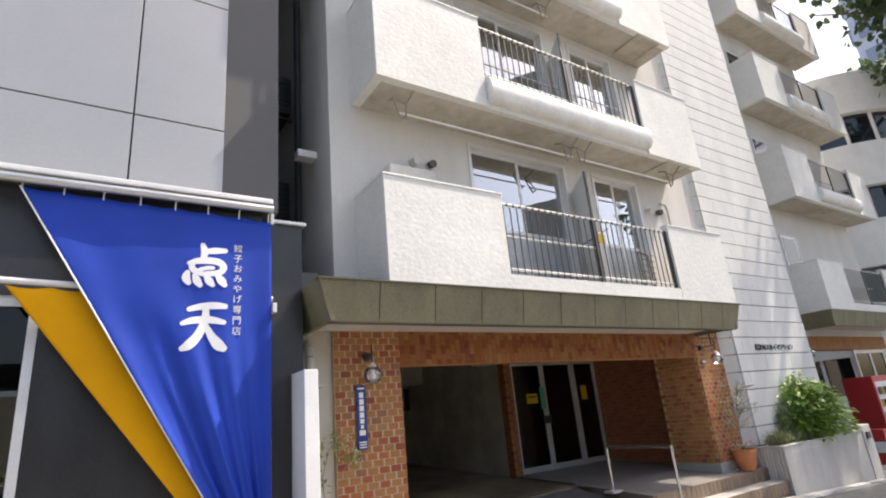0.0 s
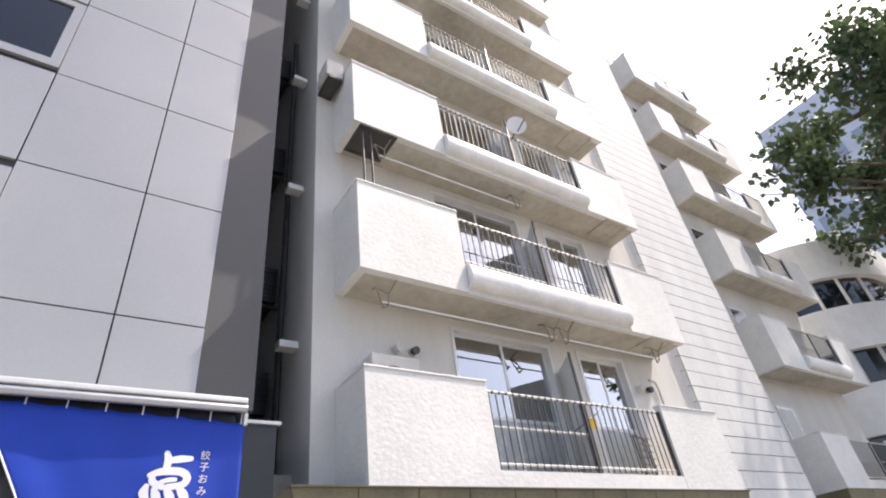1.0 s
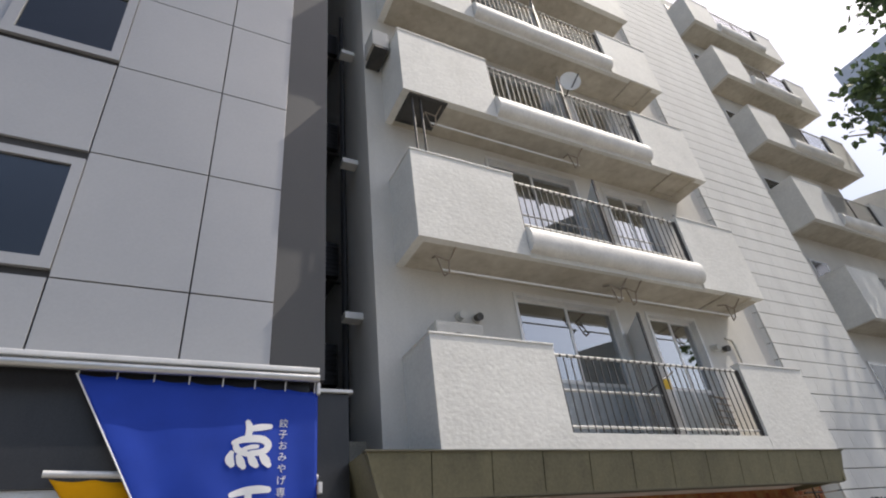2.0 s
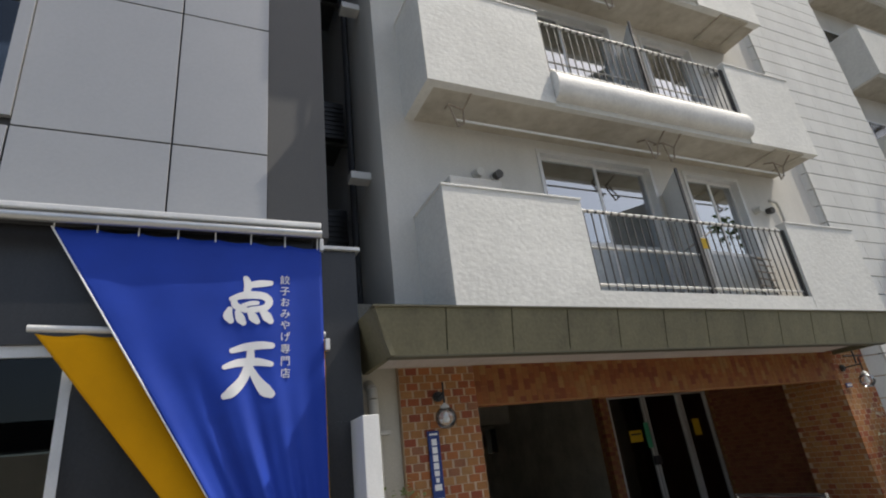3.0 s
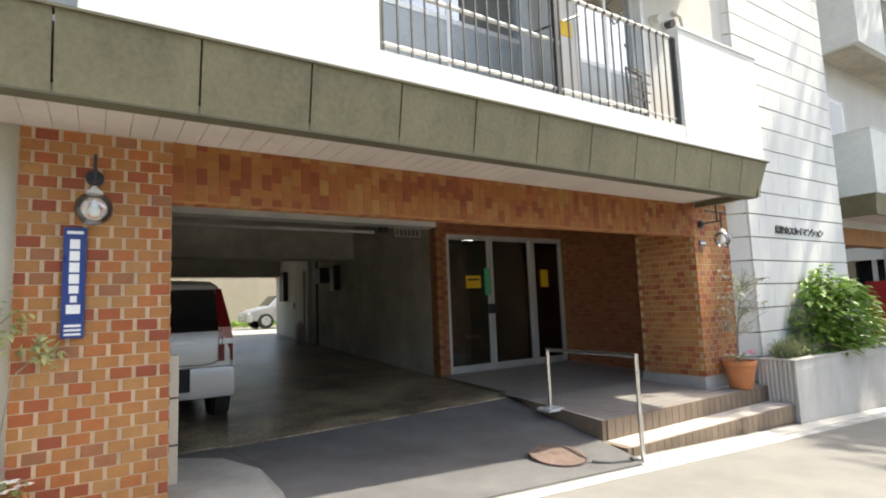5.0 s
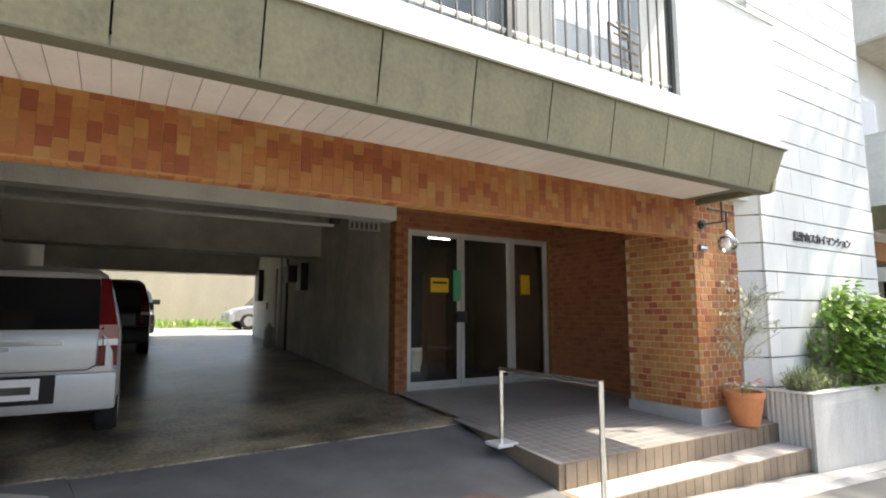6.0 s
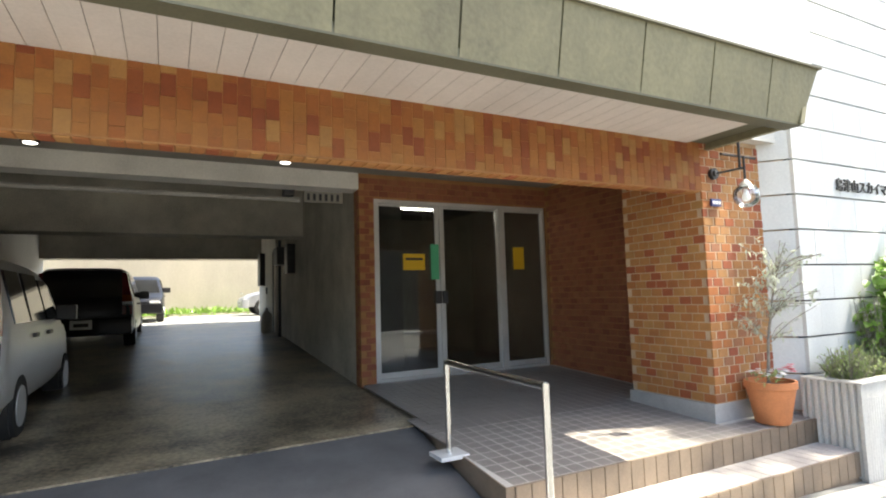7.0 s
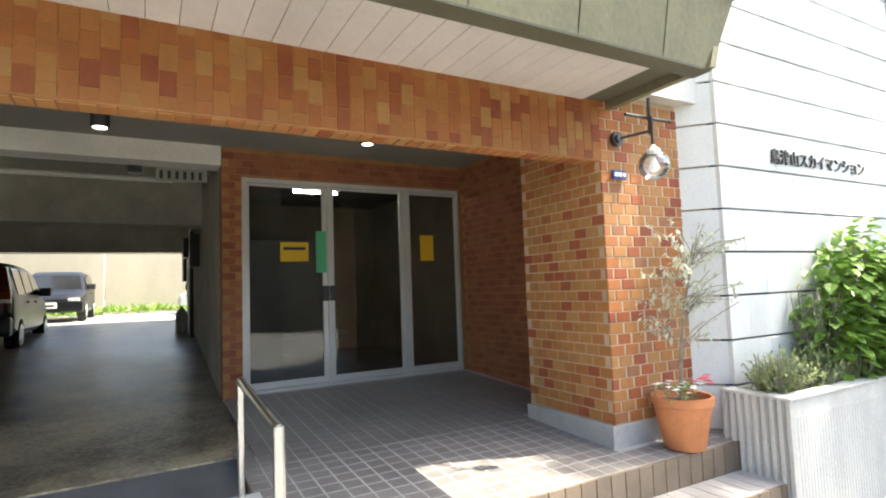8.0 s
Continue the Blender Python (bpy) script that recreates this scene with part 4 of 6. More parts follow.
part("frame", boxed((7.82, 15.66, 0.55), (7.86, 15.735, 2.36)), "rail_dark", hatch)
part("handle", boxed((7.78, 16.38, 1.4), (7.808, 16.43, 1.56), 0.005), "black", hatch)
extinguisher = thing("fire_extinguisher", (7.66, 15.55, 0.52), "pale canister standing by the garage wall", "canister")
bm = bmesh.new()
lathe(bm, (7.66, 15.55, 0.50), [(0.10, 0.0), (0.115, 0.03), (0.115, 0.42), (0.07, 0.50), (0.03, 0.52), (0.03, 0.58)], 16)
part("body", bm, "plastic_grey", extinguisher, smooth=True)

# ---- handrail beside the steps ----
rail = thing("handrail", (7.47, 5.3, -0.14), "stainless steel tube handrail with two posts", "handrail")
RT = 0.79
part("top_rail", cyls([[(7.44, 5.30, RT), (7.49, 6.50, RT)]], 0.021, 14), "steel", rail, smooth=True)
part("post", cyls([[(7.44, 5.30, -0.15), (7.44, 5.30, RT + 0.018)]], 0.021, 14), "steel", rail, smooth=True)
part("post", cyls([[(7.49, 6.50, 0.15), (7.49, 6.50, RT + 0.018)]], 0.021, 14), "steel", rail, smooth=True)
part("base_plate", boxed((7.33, 5.21, -0.16), (7.53, 5.39, -0.13), 0.004), "alu_white", rail)
part("base_plate", boxed((7.38, 6.40, 0.135), (7.60, 6.60, 0.165), 0.004), "alu_white", rail)

guard = thing("guard_post", (3.79, 6.6, 0.1), "cream painted guard post beside the brick pier", "post")
part("shaft", boxed((3.755, 6.565, 0.09), (3.825, 6.635, 1.02), 0.008), "cream", guard)
part("band", boxed((3.752, 6.562, 0.70), (3.828, 6.638, 0.715)), "rail_dark", guard)
part("band", boxed((3.752, 6.562, 0.36), (3.828, 6.638, 0.375)), "rail_dark", guard)

# ---- things on the ground ----
for x, y, z, r in ((3.78, 5.62, 0.066, 0.085), (4.05, 5.42, 0.052, 0.075)):
    bm = bmesh.new()
    lathe(bm, (x, y, z - 0.01), [(r, 0.0), (r, 0.018), (r * 0.85, 0.02), (r * 0.82, 0.016)], 24)
    solo("drain_cover", bm, "apron", "small round iron cover set in the pavement", "drain cover", "pavement covers")
bm = bmesh.new()
lathe(bm, (0, 0, 0), [(0.25, -0.02), (0.25, 0.006), (0.215, 0.008), (0.21, 0.003), (0.10, 0.004)], 30)
bmesh.ops.rotate(bm, verts=bm.verts, cent=(0, 0, 0), matrix=Matrix.Rotation(0.115, 3, "X"))
bmesh.ops.translate(bm, verts=bm.verts, vec=(6.765, 5.68, -0.042))
solo("manhole_cover", bm, "rust_iron", "rusty round manhole cover in the asphalt ramp", "manhole cover")
bm = cyls([[(6.95, 5.45, -0.09), (7.1, 5.37, -0.11), (7.3, 5.33, -0.12), (7.36, 5.36, -0.115)]], 0.018, 8)
solo("hose", bm, "black", "short black rubber hose lying on the ramp", "hose", smooth=True)

# ---- wall lamps ----
def wall_lamp(x, y, z, wall_y, reach):
    lm = thing("wall_lamp", (x, wall_y, z + 0.2), "black iron wall lamp with a clear glass globe", "wall lamp", "wall lamps")
    bm = bmesh.new()
    cyl(bm, (x - reach, wall_y, z + 0.22), (x - reach, wall_y - 0.03, z + 0.22), 0.05, 16)
    cyl(bm, (x - reach, wall_y - 0.03, z + 0.22), (x - reach, wall_y - 0.05, z + 0.22), 0.03, 16)
    part("wall_plate", bm, "black", lm)
    part("arm", cyls([[(x - reach, wall_y - 0.04, z + 0.22), (x, y, z + 0.24), (x, y, z + 0.13)], [(x, y, z + 0.24), (x, y, z + 0.34)]], 0.010, 8), "black", lm)
    bm = bmesh.new()
    lathe(bm, (x, y, z + 0.07), [(0.050, 0.020), (0.042, 0.038), (0.02, 0.055), (0.012, 0.07)], 20)
    part("cap", bm, "rail_white", lm, smooth=True)
    bm = bmesh.new()
    n = 10
    lathe(bm, (x, y, z), [(0.104 * math.sin(math.pi * (0.06 + 0.78 * i / n)), -0.104 * math.cos(math.pi * (0.06 + 0.78 * i / n))) for i in range(n + 1)], 24)
    g = part("globe", bm, "globe", lm, "clear glass globe", smooth=True)
    g.visible_shadow = False
    bm = bmesh.new()
    lathe(bm, (x, y, z - 0.035), [(0.012, -0.012), (0.030, 0.0), (0.034, 0.025), (0.018, 0.06), (0.014, 0.09)], 16)
    part("bulb", bm, "white", lm, smooth=True)

wall_lamp(3.265, 5.93, 1.98, YF - 0.012, 0.0)
wall_lamp(10.06, 5.87, 2.03, YF - 0.012, 0.12)
wall_lamp(15.0, 6.45, 2.14, WB - 0.01, 0.10)
bracket = thing("bracket", (10.2, 6.0, 2.5), "thin black iron bracket under the canopy end", "bracket")
part("bar", cyls([[(10.20, 6.0, 2.30), (10.20, 6.0, 2.56)], [(9.98, 6.02, 2.42), (10.45, 6.02, 2.42)]], 0.012, 8), "black", bracket)

# ---- plates; writing on them stands as plain bars ----
sign = thing("street_plate", (3.17, YF - 0.02, 1.5), "tall blue enamel plate with white bars on brick", "sign")
part("plate", boxed((3.112, YF - 0.032, 1.196), (3.232, YF - 0.014, 1.879), 0.003), "sign_blue", sign)
for k, (z0, z1, w) in enumerate(((1.838, 1.856, 0.085), (1.745, 1.805, 0.052), (1.672, 1.732, 0.052), (1.60, 1.66, 0.052), (1.53, 1.588, 0.052), (1.470, 1.518, 0.05), (1.415, 1.455, 0.034), (1.345, 1.40, 0.072), (1.265, 1.280, 0.085), (1.240, 1.252, 0.085), (1.214, 1.226, 0.085))):
    part("bar", boxed((3.172 - w / 2, YF - 0.036, z0), (3.172 + w / 2, YF - 0.0325, z1)), "cloth_white", sign)
plate = thing("number_plate", (9.95, YF - 0.02, 1.99), "small blue enamel plate with pale bars on brick", "sign")
part("plate", boxed((9.885, YF - 0.03, 1.965), (10.015, YF - 0.014, 2.03), 0.003), "sign_blue", plate)
for k in range(3):
    part("bar", boxed((9.90 + 0.038 * k, YF - 0.034, 1.985), (9.927 + 0.038 * k, YF - 0.0305, 2.012)), "cloth_white", plate)

def glyph(ch, size, depth):
    """A letter as a mesh in the x-z plane, about its own middle."""
    cu = bpy.data.curves.new("glyph", "FONT")
    cu.body, cu.size, cu.extrude, cu.align_x, cu.resolution_u = ch, size, depth, "CENTER", 3
    ob = bpy.data.objects.new("glyph", cu)
    scene.collection.objects.link(ob)
    me = bpy.data.meshes.new_from_object(ob.evaluated_get(bpy.context.evaluated_depsgraph_get()))
    bpy.data.objects.remove(ob)
    bpy.data.curves.remove(cu)
    me.transform(Matrix.Rotation(radians(90), 4, "X") @ Matrix.Translation((0, -0.36 * size, 0)))
    return me

name_sign = thing("name_sign", (12.19, 5.87, 2.22), "dark raised metal letters fixed to the siding wall", "sign")
for k, ch in enumerate("島津山スカイマンション"):
    me = glyph(ch, 0.135, 0.008)
    me.materials.append(M["letter"])
    pieces("letter", me, name_sign, [(11.50 + 0.1375 * k, 5.868, 2.217)])

# ---- banners on the shop ----
def billow(u, v, amp):
    """How far the cloth stands out at u along and v down."""
    fold = math.sin(u * 21 + 1.3 * math.sin(v * 3 + u * 5)) * 0.5 + math.sin(u * 9 + 2.0 + v * 2) * 0.7 + 1.5 * max(0, v - 0.22) * math.sin(u * 31 + 2 * v + 0.8 * math.sin(7 * u)) + 0.9 * max(0, v - 0.3) * math.sin(u * 53 + 4 * v) + 0.5 * max(0, 0.75 - v) * math.sin(9 * u - 26 * v + 3 * u * v) * (1 - 0.6 * u)
    w = math.sin(math.pi * min(1, v * 0.9 + 0.06)) ** 0.8 * (0.35 + 0.65 * u * (1.15 - u) * 2.2)
    return amp * fold * w * (0.3 + v)


def on_blue(x, z):
    """The blue cloth's y at a point of its face."""
    v = (3.60 - z) / 3.39
    xl, xr = -0.06 + 1.99 * v, 2.05 + 0.01 * v
    u = max(0.0, min(1.0, (x - xl) / (xr - xl)))
    return 5.66 - billow(u, v, 0.042)


def sail(name, tl, tr, tip_l, tip_r, y, material, amp, label):
    b = thing(name, (tr[0], y, tr[1]), label, "banner", "shop banners")
    bm = bmesh.new()
    nu, nv = 60, 50
    rows3 = []
    for j in range(nv + 1):
        v = j / nv
        row = []
        for i in range(nu + 1):
            u = i / nu
            x = (tl[0] + (tr[0] - tl[0]) * u) * (1 - v) + (tip_l[0] + (tip_r[0] - tip_l[0]) * u) * v
            z = (tl[1] + (tr[1] - tl[1]) * u) * (1 - v) + (tip_l[1] + (tip_r[1] - tip_l[1]) * u) * v
            sag = -0.02 * math.sin(math.pi * ((u * 7) % 1)) * (1 - v) ** 14
            row.append(bm.verts.new((x, y - billow(u, v, amp), z + sag)))
        rows3.append(row)
    for r0, r1 in zip(rows3, rows3[1:]):
        for i in range(nu):
            bm.faces.new((r0[i], r0[i + 1], r1[i + 1], r1[i]))
    cloth = part("cloth", bm, material, b, smooth=True)
    cloth.modifiers.new("thick", "SOLIDIFY").thickness = 0.002
    return b

blue = sail("blue_banner", (-0.06, 3.64), (2.05, 3.575), (1.93, 0.22), (2.06, 0.20), 5.66, "blue", 0.042, "blue triangular cloth banner with white print")
part("hem", cyls([[(-0.065, 5.655, 3.64), (1.925, 5.655, 0.22)]], 0.008, 6), "cloth_white", blue)
orange = sail("orange_banner", (-0.07, 2.79), (2.07, 2.72), (1.98, 0.06), (2.085, 0.05), 5.725, "orange", 0.012, "orange triangular cloth banner behind the blue one")

def stroke(bm, pts, w, y):
    """A flat brush stroke with round ends, widening and narrowing."""
    # a smooth curve through the points, closed by round ends
    ext = [pts[0], *pts, pts[-1]]
    fine = []
    for p0, p1, p2, p3 in zip(ext, ext[1:], ext[2:], ext[3:]):
        for f in (0.0, 0.17, 0.33, 0.5, 0.67, 0.83):
            fine.append(tuple(0.5 * (2 * b + (c - a) * f + (2 * a - 5 * b + 4 * c - d) * f * f + (3 * b - a - 3 * c + d) * f ** 3) for a, b, c, d in zip(p0, p1, p2, p3)))
    fine.append(pts[-1])
    def cap(tip, nxt):
        d = Vector((tip[0] - nxt[0], tip[1] - nxt[1])).normalized() * (w * tip[2] / 2)
        return [(tip[0] + d.x * c, tip[1] + d.y * c, tip[2] * k) for c, k in ((0.98, 0.2), (0.85, 0.53), (0.6, 0.8), (0.3, 0.95))]
    pts = cap(fine[0], fine[1]) + fine + cap(fine[-1], fine[-2])[::-1]
    n = len(pts)
    left, right = [], []
    for i, (px, pz, k) in enumerate(pts):
        ax, az, _ = pts[max(0, i - 1)]
        bx, bz, _ = pts[min(n - 1, i + 1)]
        d = Vector((bx - ax, bz - az)).normalized()
        left.append((px - d.y * w * k / 2, pz + d.x * w * k / 2))
        right.append((px + d.y * w * k / 2, pz - d.x * w * k / 2))
    outline = left + right[::-1]
    lo = [bm.verts.new((x, on_blue(x, z) - 0.004 - y, z)) for x, z in outline]
    hi = [bm.verts.new((x, on_blue(x, z) + 0.001, z)) for x, z in outline]
    k = len(outline)
    for i in range(n - 1):
        bm.faces.new((lo[i], lo[i + 1], lo[k - 2 - i], lo[k - 1 - i]))
        bm.faces.new((hi[i], hi[k - 1 - i], hi[k - 2 - i], hi[i + 1]))
    for i in range(k):
        bm.faces.new((lo[i], hi[i], hi[(i + 1) % k], lo[(i + 1) % k]))

# brush strokes as (across, down, weight) within each character's own box
emblems = [
    ((1.24, 3.265, 0.375, 0.44), [
        [(0.40, 0.04, 0.8), (0.45, 0.18, 1.15), (0.42, 0.36, 0.9)],
        [(0.46, 0.19, 0.8), (0.70, 0.15, 1.1), (0.95, 0.13, 0.8)],
        [(0.10, 0.47, 0.7), (0.36, 0.40, 1.1), (0.76, 0.40, 1.15), (0.92, 0.51, 1.1), (0.82, 0.65, 1.0), (0.52, 0.69, 0.9)],
        [(0.16, 0.46, 0.8), (0.19, 0.60, 1.0), (0.40, 0.69, 0.9)],
        [(0.36, 0.60, 0.6), (0.52, 0.56, 0.7), (0.66, 0.55, 0.6)],
        [(0.07, 0.68, 0.8), (0.04, 0.80, 1.3), (0.10, 0.90, 0.9)],
        [(0.24, 0.74, 0.8), (0.30, 0.86, 1.25), (0.37, 0.95, 0.8)],
        [(0.50, 0.74, 0.8), (0.58, 0.85, 1.25), (0.66, 0.93, 0.8)],
        [(0.76, 0.70, 0.8), (0.87, 0.83, 1.35), (0.95, 0.92, 0.9)]]),
    ((1.228, 2.685, 0.392, 0.468), [
        [(0.18, 0.15, 0.8), (0.45, 0.09, 1.1), (0.75, 0.07, 1.15), (0.97, 0.08, 0.9)],
        [(0.04, 0.44, 0.7), (0.30, 0.37, 1.1), (0.65, 0.36, 1.15), (0.95, 0.41, 0.8)],
        [(0.54, 0.10, 0.9), (0.53, 0.36, 1.2), (0.40, 0.66, 1.3), (0.20, 0.86, 1.5), (0.06, 0.93, 0.9)],
        [(0.54, 0.46, 0.8), (0.68, 0.68, 1.2), (0.84, 0.86, 1.7), (0.95, 0.93, 1.2)]]),
]
for (ex, ez, ew, eh), strokes in emblems:
    for k, pts in enumerate(strokes):
        bm = bmesh.new()
        stroke(bm, [(ex + ew * u, ez - eh * v, w) for u, v, w in pts], 0.058, 0.0006 * k)
        part("brush_stroke", bm, "cloth_white", blue)
for k, ch in enumerate("餃子おみやげ専門店"):
    me = glyph(ch, 0.088, 0.002)
    me.materials.append(M["cloth_white"])
    pieces("letter", me, blue, [(1.72, on_blue(1.72, 3.243 - 0.1037 * k) - 0.005, 3.243 - 0.1037 * k)])

pole = thing("banner_rail", (0.0, 5.6, 3.7), "pale aluminium rail along the shop fascia", "rail")
part("rail", boxed((-9, 5.555, 3.735), (2.04, 5.665, 3.79), 0.012), "alu_white", pole)
part("tube", cyls([[(-9, 5.60, 3.69), (2.045, 5.60, 3.69)]], 0.042, 16), "alu", pole, smooth=True)
part("end_clip", boxed((2.035, 5.63, 3.54), (2.07, 5.69, 3.66), 0.005), "alu_white", pole)
part("end_clip", boxed((2.06, 5.63, 2.60), (2.10, 5.70, 2.70), 0.005), "alu_white", pole)
for k in range(8):
    x = -0.05 + 0.295 * k
    part("hook", cyls([[(x, 5.62, 3.70), (x, 5.66, 3.67 - 0.008 * k)], [(x, 5.66, 3.67 - 0.008 * k), (x, 5.66, 3.61 - 0.008 * k)]], 0.007, 6), "alu_white", pole)
pole2 = thing("banner_pole", (0.0, 5.73, 2.84), "white pole that carries the orange banner", "pole")
part("tube", cyls([[(-0.12, 5.73, 2.83), (2.08, 5.73, 2.76)]], 0.028, 12), "alu_white", pole2, smooth=True)

# shop window below the fascia
shop_window = part("shop_window", wall_with_holes(-5.0, 2.0, 0.1, 2.75, 5.93, 6.0, [(-4.9, -3.7, 0.25, 2.66), (-3.6, -2.4, 0.25, 2.66), (-2.3, -1.15, 0.25, 2.66), (-1.05, 0.10, 0.25, 2.66), (0.17, 1.98, 0.12, 2.66)]), "alu_white", shop, "aluminium shop window frame")
for a, b in ((-4.9, -3.7), (-3.6, -2.4), (-2.3, -1.15), (-1.05, 0.10)):
    part("pane", boxed((a, 5.955, 0.25), (b, 5.963, 2.66)), "glass_shop", shop_window)
part("infill_panel", boxed((0.17, 5.95, 0.12), (1.98, 5.97, 2.66)), "black_wall", shop_window)
part("notice", boxed((-0.55, 5.945, 1.75), (-0.38, 5.950, 2.0)), "yellow", shop_window, "yellow paper notice")
part("notice", boxed((1.20, 5.90, 0.15), (1.50, 5.928, 0.82)), "white", shop_window, "white panel low on the shop window")
# upper windows of the grey building
for z0, z1 in ((4.80, 5.97), (7.86, 8.98), (12.2, 13.4)):
    w = part("window", wall_with_holes(-1.74, -0.51, z0 - 0.12, z1 + 0.10, 5.74, 5.795, [(-1.62, -0.62, z0, z1)]), "panel", shop, "fixed window in a flush grey frame")
    part("pane", boxed((-1.62, 5.77, z0), (-0.62, 5.778, z1)), "glass_dark", w)
    part("backing", boxed((-1.62, 5.786, z0), (-0.62, 5.796, z1)), "gap_dark", w)
part("side_wall", boxed((2.20, 6.1, 0), (2.40, 14, 3.585)), "black_wall", shop)

# low white wall between the two plots
solo("boundary_wall", boxed((2.28, 5.37, 0.0), (2.42, 6.14, 2.0), 0.008), "white", "white painted end of a boundary wall", "wall", kind="structure")
solo("cream_wall", boxed((2.42, 6.15, 0), (2.865, 6.35, 2.52)), "cream", "cream rendered strip beside the brick pier", "wall", kind="structure")
drain = thing("drain_pipe", (2.60, 6.05, 0.1), "painted drain pipe with collars on the cream wall", "drain pipe")
bm = cyls([[(2.58, 6.16, 2.36), (2.58, 6.06, 2.30), (2.575, 6.03, 2.2), (2.60, 6.03, 0.95)]], 0.052, 14)
part("pipe", bm, "pvc", drain, smooth=True)
bm = bmesh.new()
lathe(bm, (2.60, 6.03, 0.10), [(0.052, 0), (0.052, 0.42), (0.066, 0.43), (0.066, 0.49), (0.055, 0.50), (0.055, 0.62), (0.078, 0.66), (0.085, 0.72), (0.078, 0.78), (0.062, 0.80), (0.062, 0.88)], 20)
part("collar", bm, "pvc", drain, smooth=True)
part("clip", boxed((2.49, 6.02, 1.88), (2.73, 6.15, 1.915), 0.004), "pvc", drain)

# machines and pipes in the gap between the buildings
for k, (y, z) in enumerate(((7.2, 2.9), (7.4, 4.3), (8.6, 3.2), (7.3, 6.0), (7.3, 8.7), (7.3, 11.4))):
    u = thing("outdoor_unit", (2.65, y, z), "dark air-conditioner unit in the gap", "air conditioner", "units in the gap")
    part("case", boxed((2.47, y, z), (2.80, y + 0.75, z + 0.62), 0.015), "black", u)
    for j in range(7):
        part("slat", boxed((2.49, y - 0.014, z + 0.06 + 0.075 * j), (2.78, y - 0.002, z + 0.10 + 0.075 * j)), "black_wall", u)
    part("bracket", boxed((2.44, y + 0.1, z - 0.05), (2.855, y + 0.14, z - 0.002)), "rail_dark", u)
for z in (4.85, 7.58, 10.3, 13.0):
    v = thing("vent_hood", (2.78, 6.5, z), "small white vent hood on the side wall", "vent", "vent hoods")
    part("hood", boxed((2.60, 6.42, z), (2.855, 6.60, z + 0.10), 0.01), "white", v)

# white box added to stand for a bright strip in the gap
duct = thing("gap_white_box", (2.5, 8.1, 0.0), "tall white box with black clamps, added for a bright strip between the buildings", "duct")
part("shaft", boxed((2.41, 8.2, 0.0), (2.62, 8.4, 9.5), 0.01), "white", duct)
for k in range(7):
    part("clamp", boxed((2.405, 8.17, 3.9 + 0.75 * k), (2.50, 8.198, 4.1 + 0.75 * k)), "black", duct)
drop = thing("gap_pipe", (2.72, 6.9, 0.0), "black pipe running up between the buildings", "pipe")
part("tube", cyls([[(2.74, 6.85, 0.0), (2.74, 6.85, 12.0)]], 0.045, 10), "black", drop)

# ---- balcony fittings ----
def laundry(x0, x1, z):
    p = thing("laundry_pole", ((x0 + x1) / 2, 5.5, z - 0.3), "thin white laundry pole hung below a balcony", "laundry pole", "laundry poles")
    part("tube", cyls([[(x0, 5.50, z - 0.27), (x1, 5.50, z - 0.27)]], 0.014, 8), "white", p)
    for x in (x0 + 0.06, x1 - 0.1):
        # bent wire triangle with a hook below it
        part("hanger", cyls([[(x + 0.10, 5.32, z), (x + 0.03, 5.44, z - 0.16), (x - 0.14, 5.46, z - 0.10), (x - 0.03, 5.50, z - 0.36), (x + 0.05, 5.50, z - 0.30), (x + 0.03, 5.44, z - 0.16)], [(x - 0.14, 5.46, z - 0.10), (x - 0.08, 5.66, z)]], 0.0115, 6), "rust", p, "rusty wire hanger")
laundry(3.60, 6.75, 5.48)
laundry(6.9, 9.4, 5.48)
laundry(3.72, 6.75, 5.48 + STOREY)

def vents(x, z, pipe_up):
    for k in range(2):
        v = thing("wall_vent", (x + 0.26 * k, YW, z), "small round exhaust hood on the wall", "vent", "wall vents")
        bm = bmesh.new()
        cyl(bm, (x + 0.26 * k, YW - 0.001, z), (x + 0.26 * k, YW - 0.03, z), 0.065, 16)
        part("flange", bm, "plastic_grey", v)
        bm = bmesh.new()
        cyl(bm, (x + 0.26 * k, YW - 0.03, z), (x + 0.26 * k, YW - 0.13, z - 0.02), 0.05, 14, 0.055)
        part("hood", bm, "rail_dark" if k else "plastic_grey", v, smooth=True)
    if pipe_up:
        v = thing("pipe", (x + 0.5, YW, z), "thin bent grey pipe on the balcony wall", "pipe")
        part("tube", cyls([[(x + 0.42, YW - 0.03, z + 0.22), (x + 0.56, YW - 0.04, z + 0.20), (x + 0.6, YW - 0.04, z + 0.1), (x + 0.6, YW - 0.04, z - 1.0)]], 0.022, 8), "plastic_grey", v)
for i, z in enumerate(LEVELS[:3]):
    dz = 1.92 if i == 0 else 2.1
    vents(4.05, z + dz, False)
    vents(9.10, z + dz - 0.03, True)
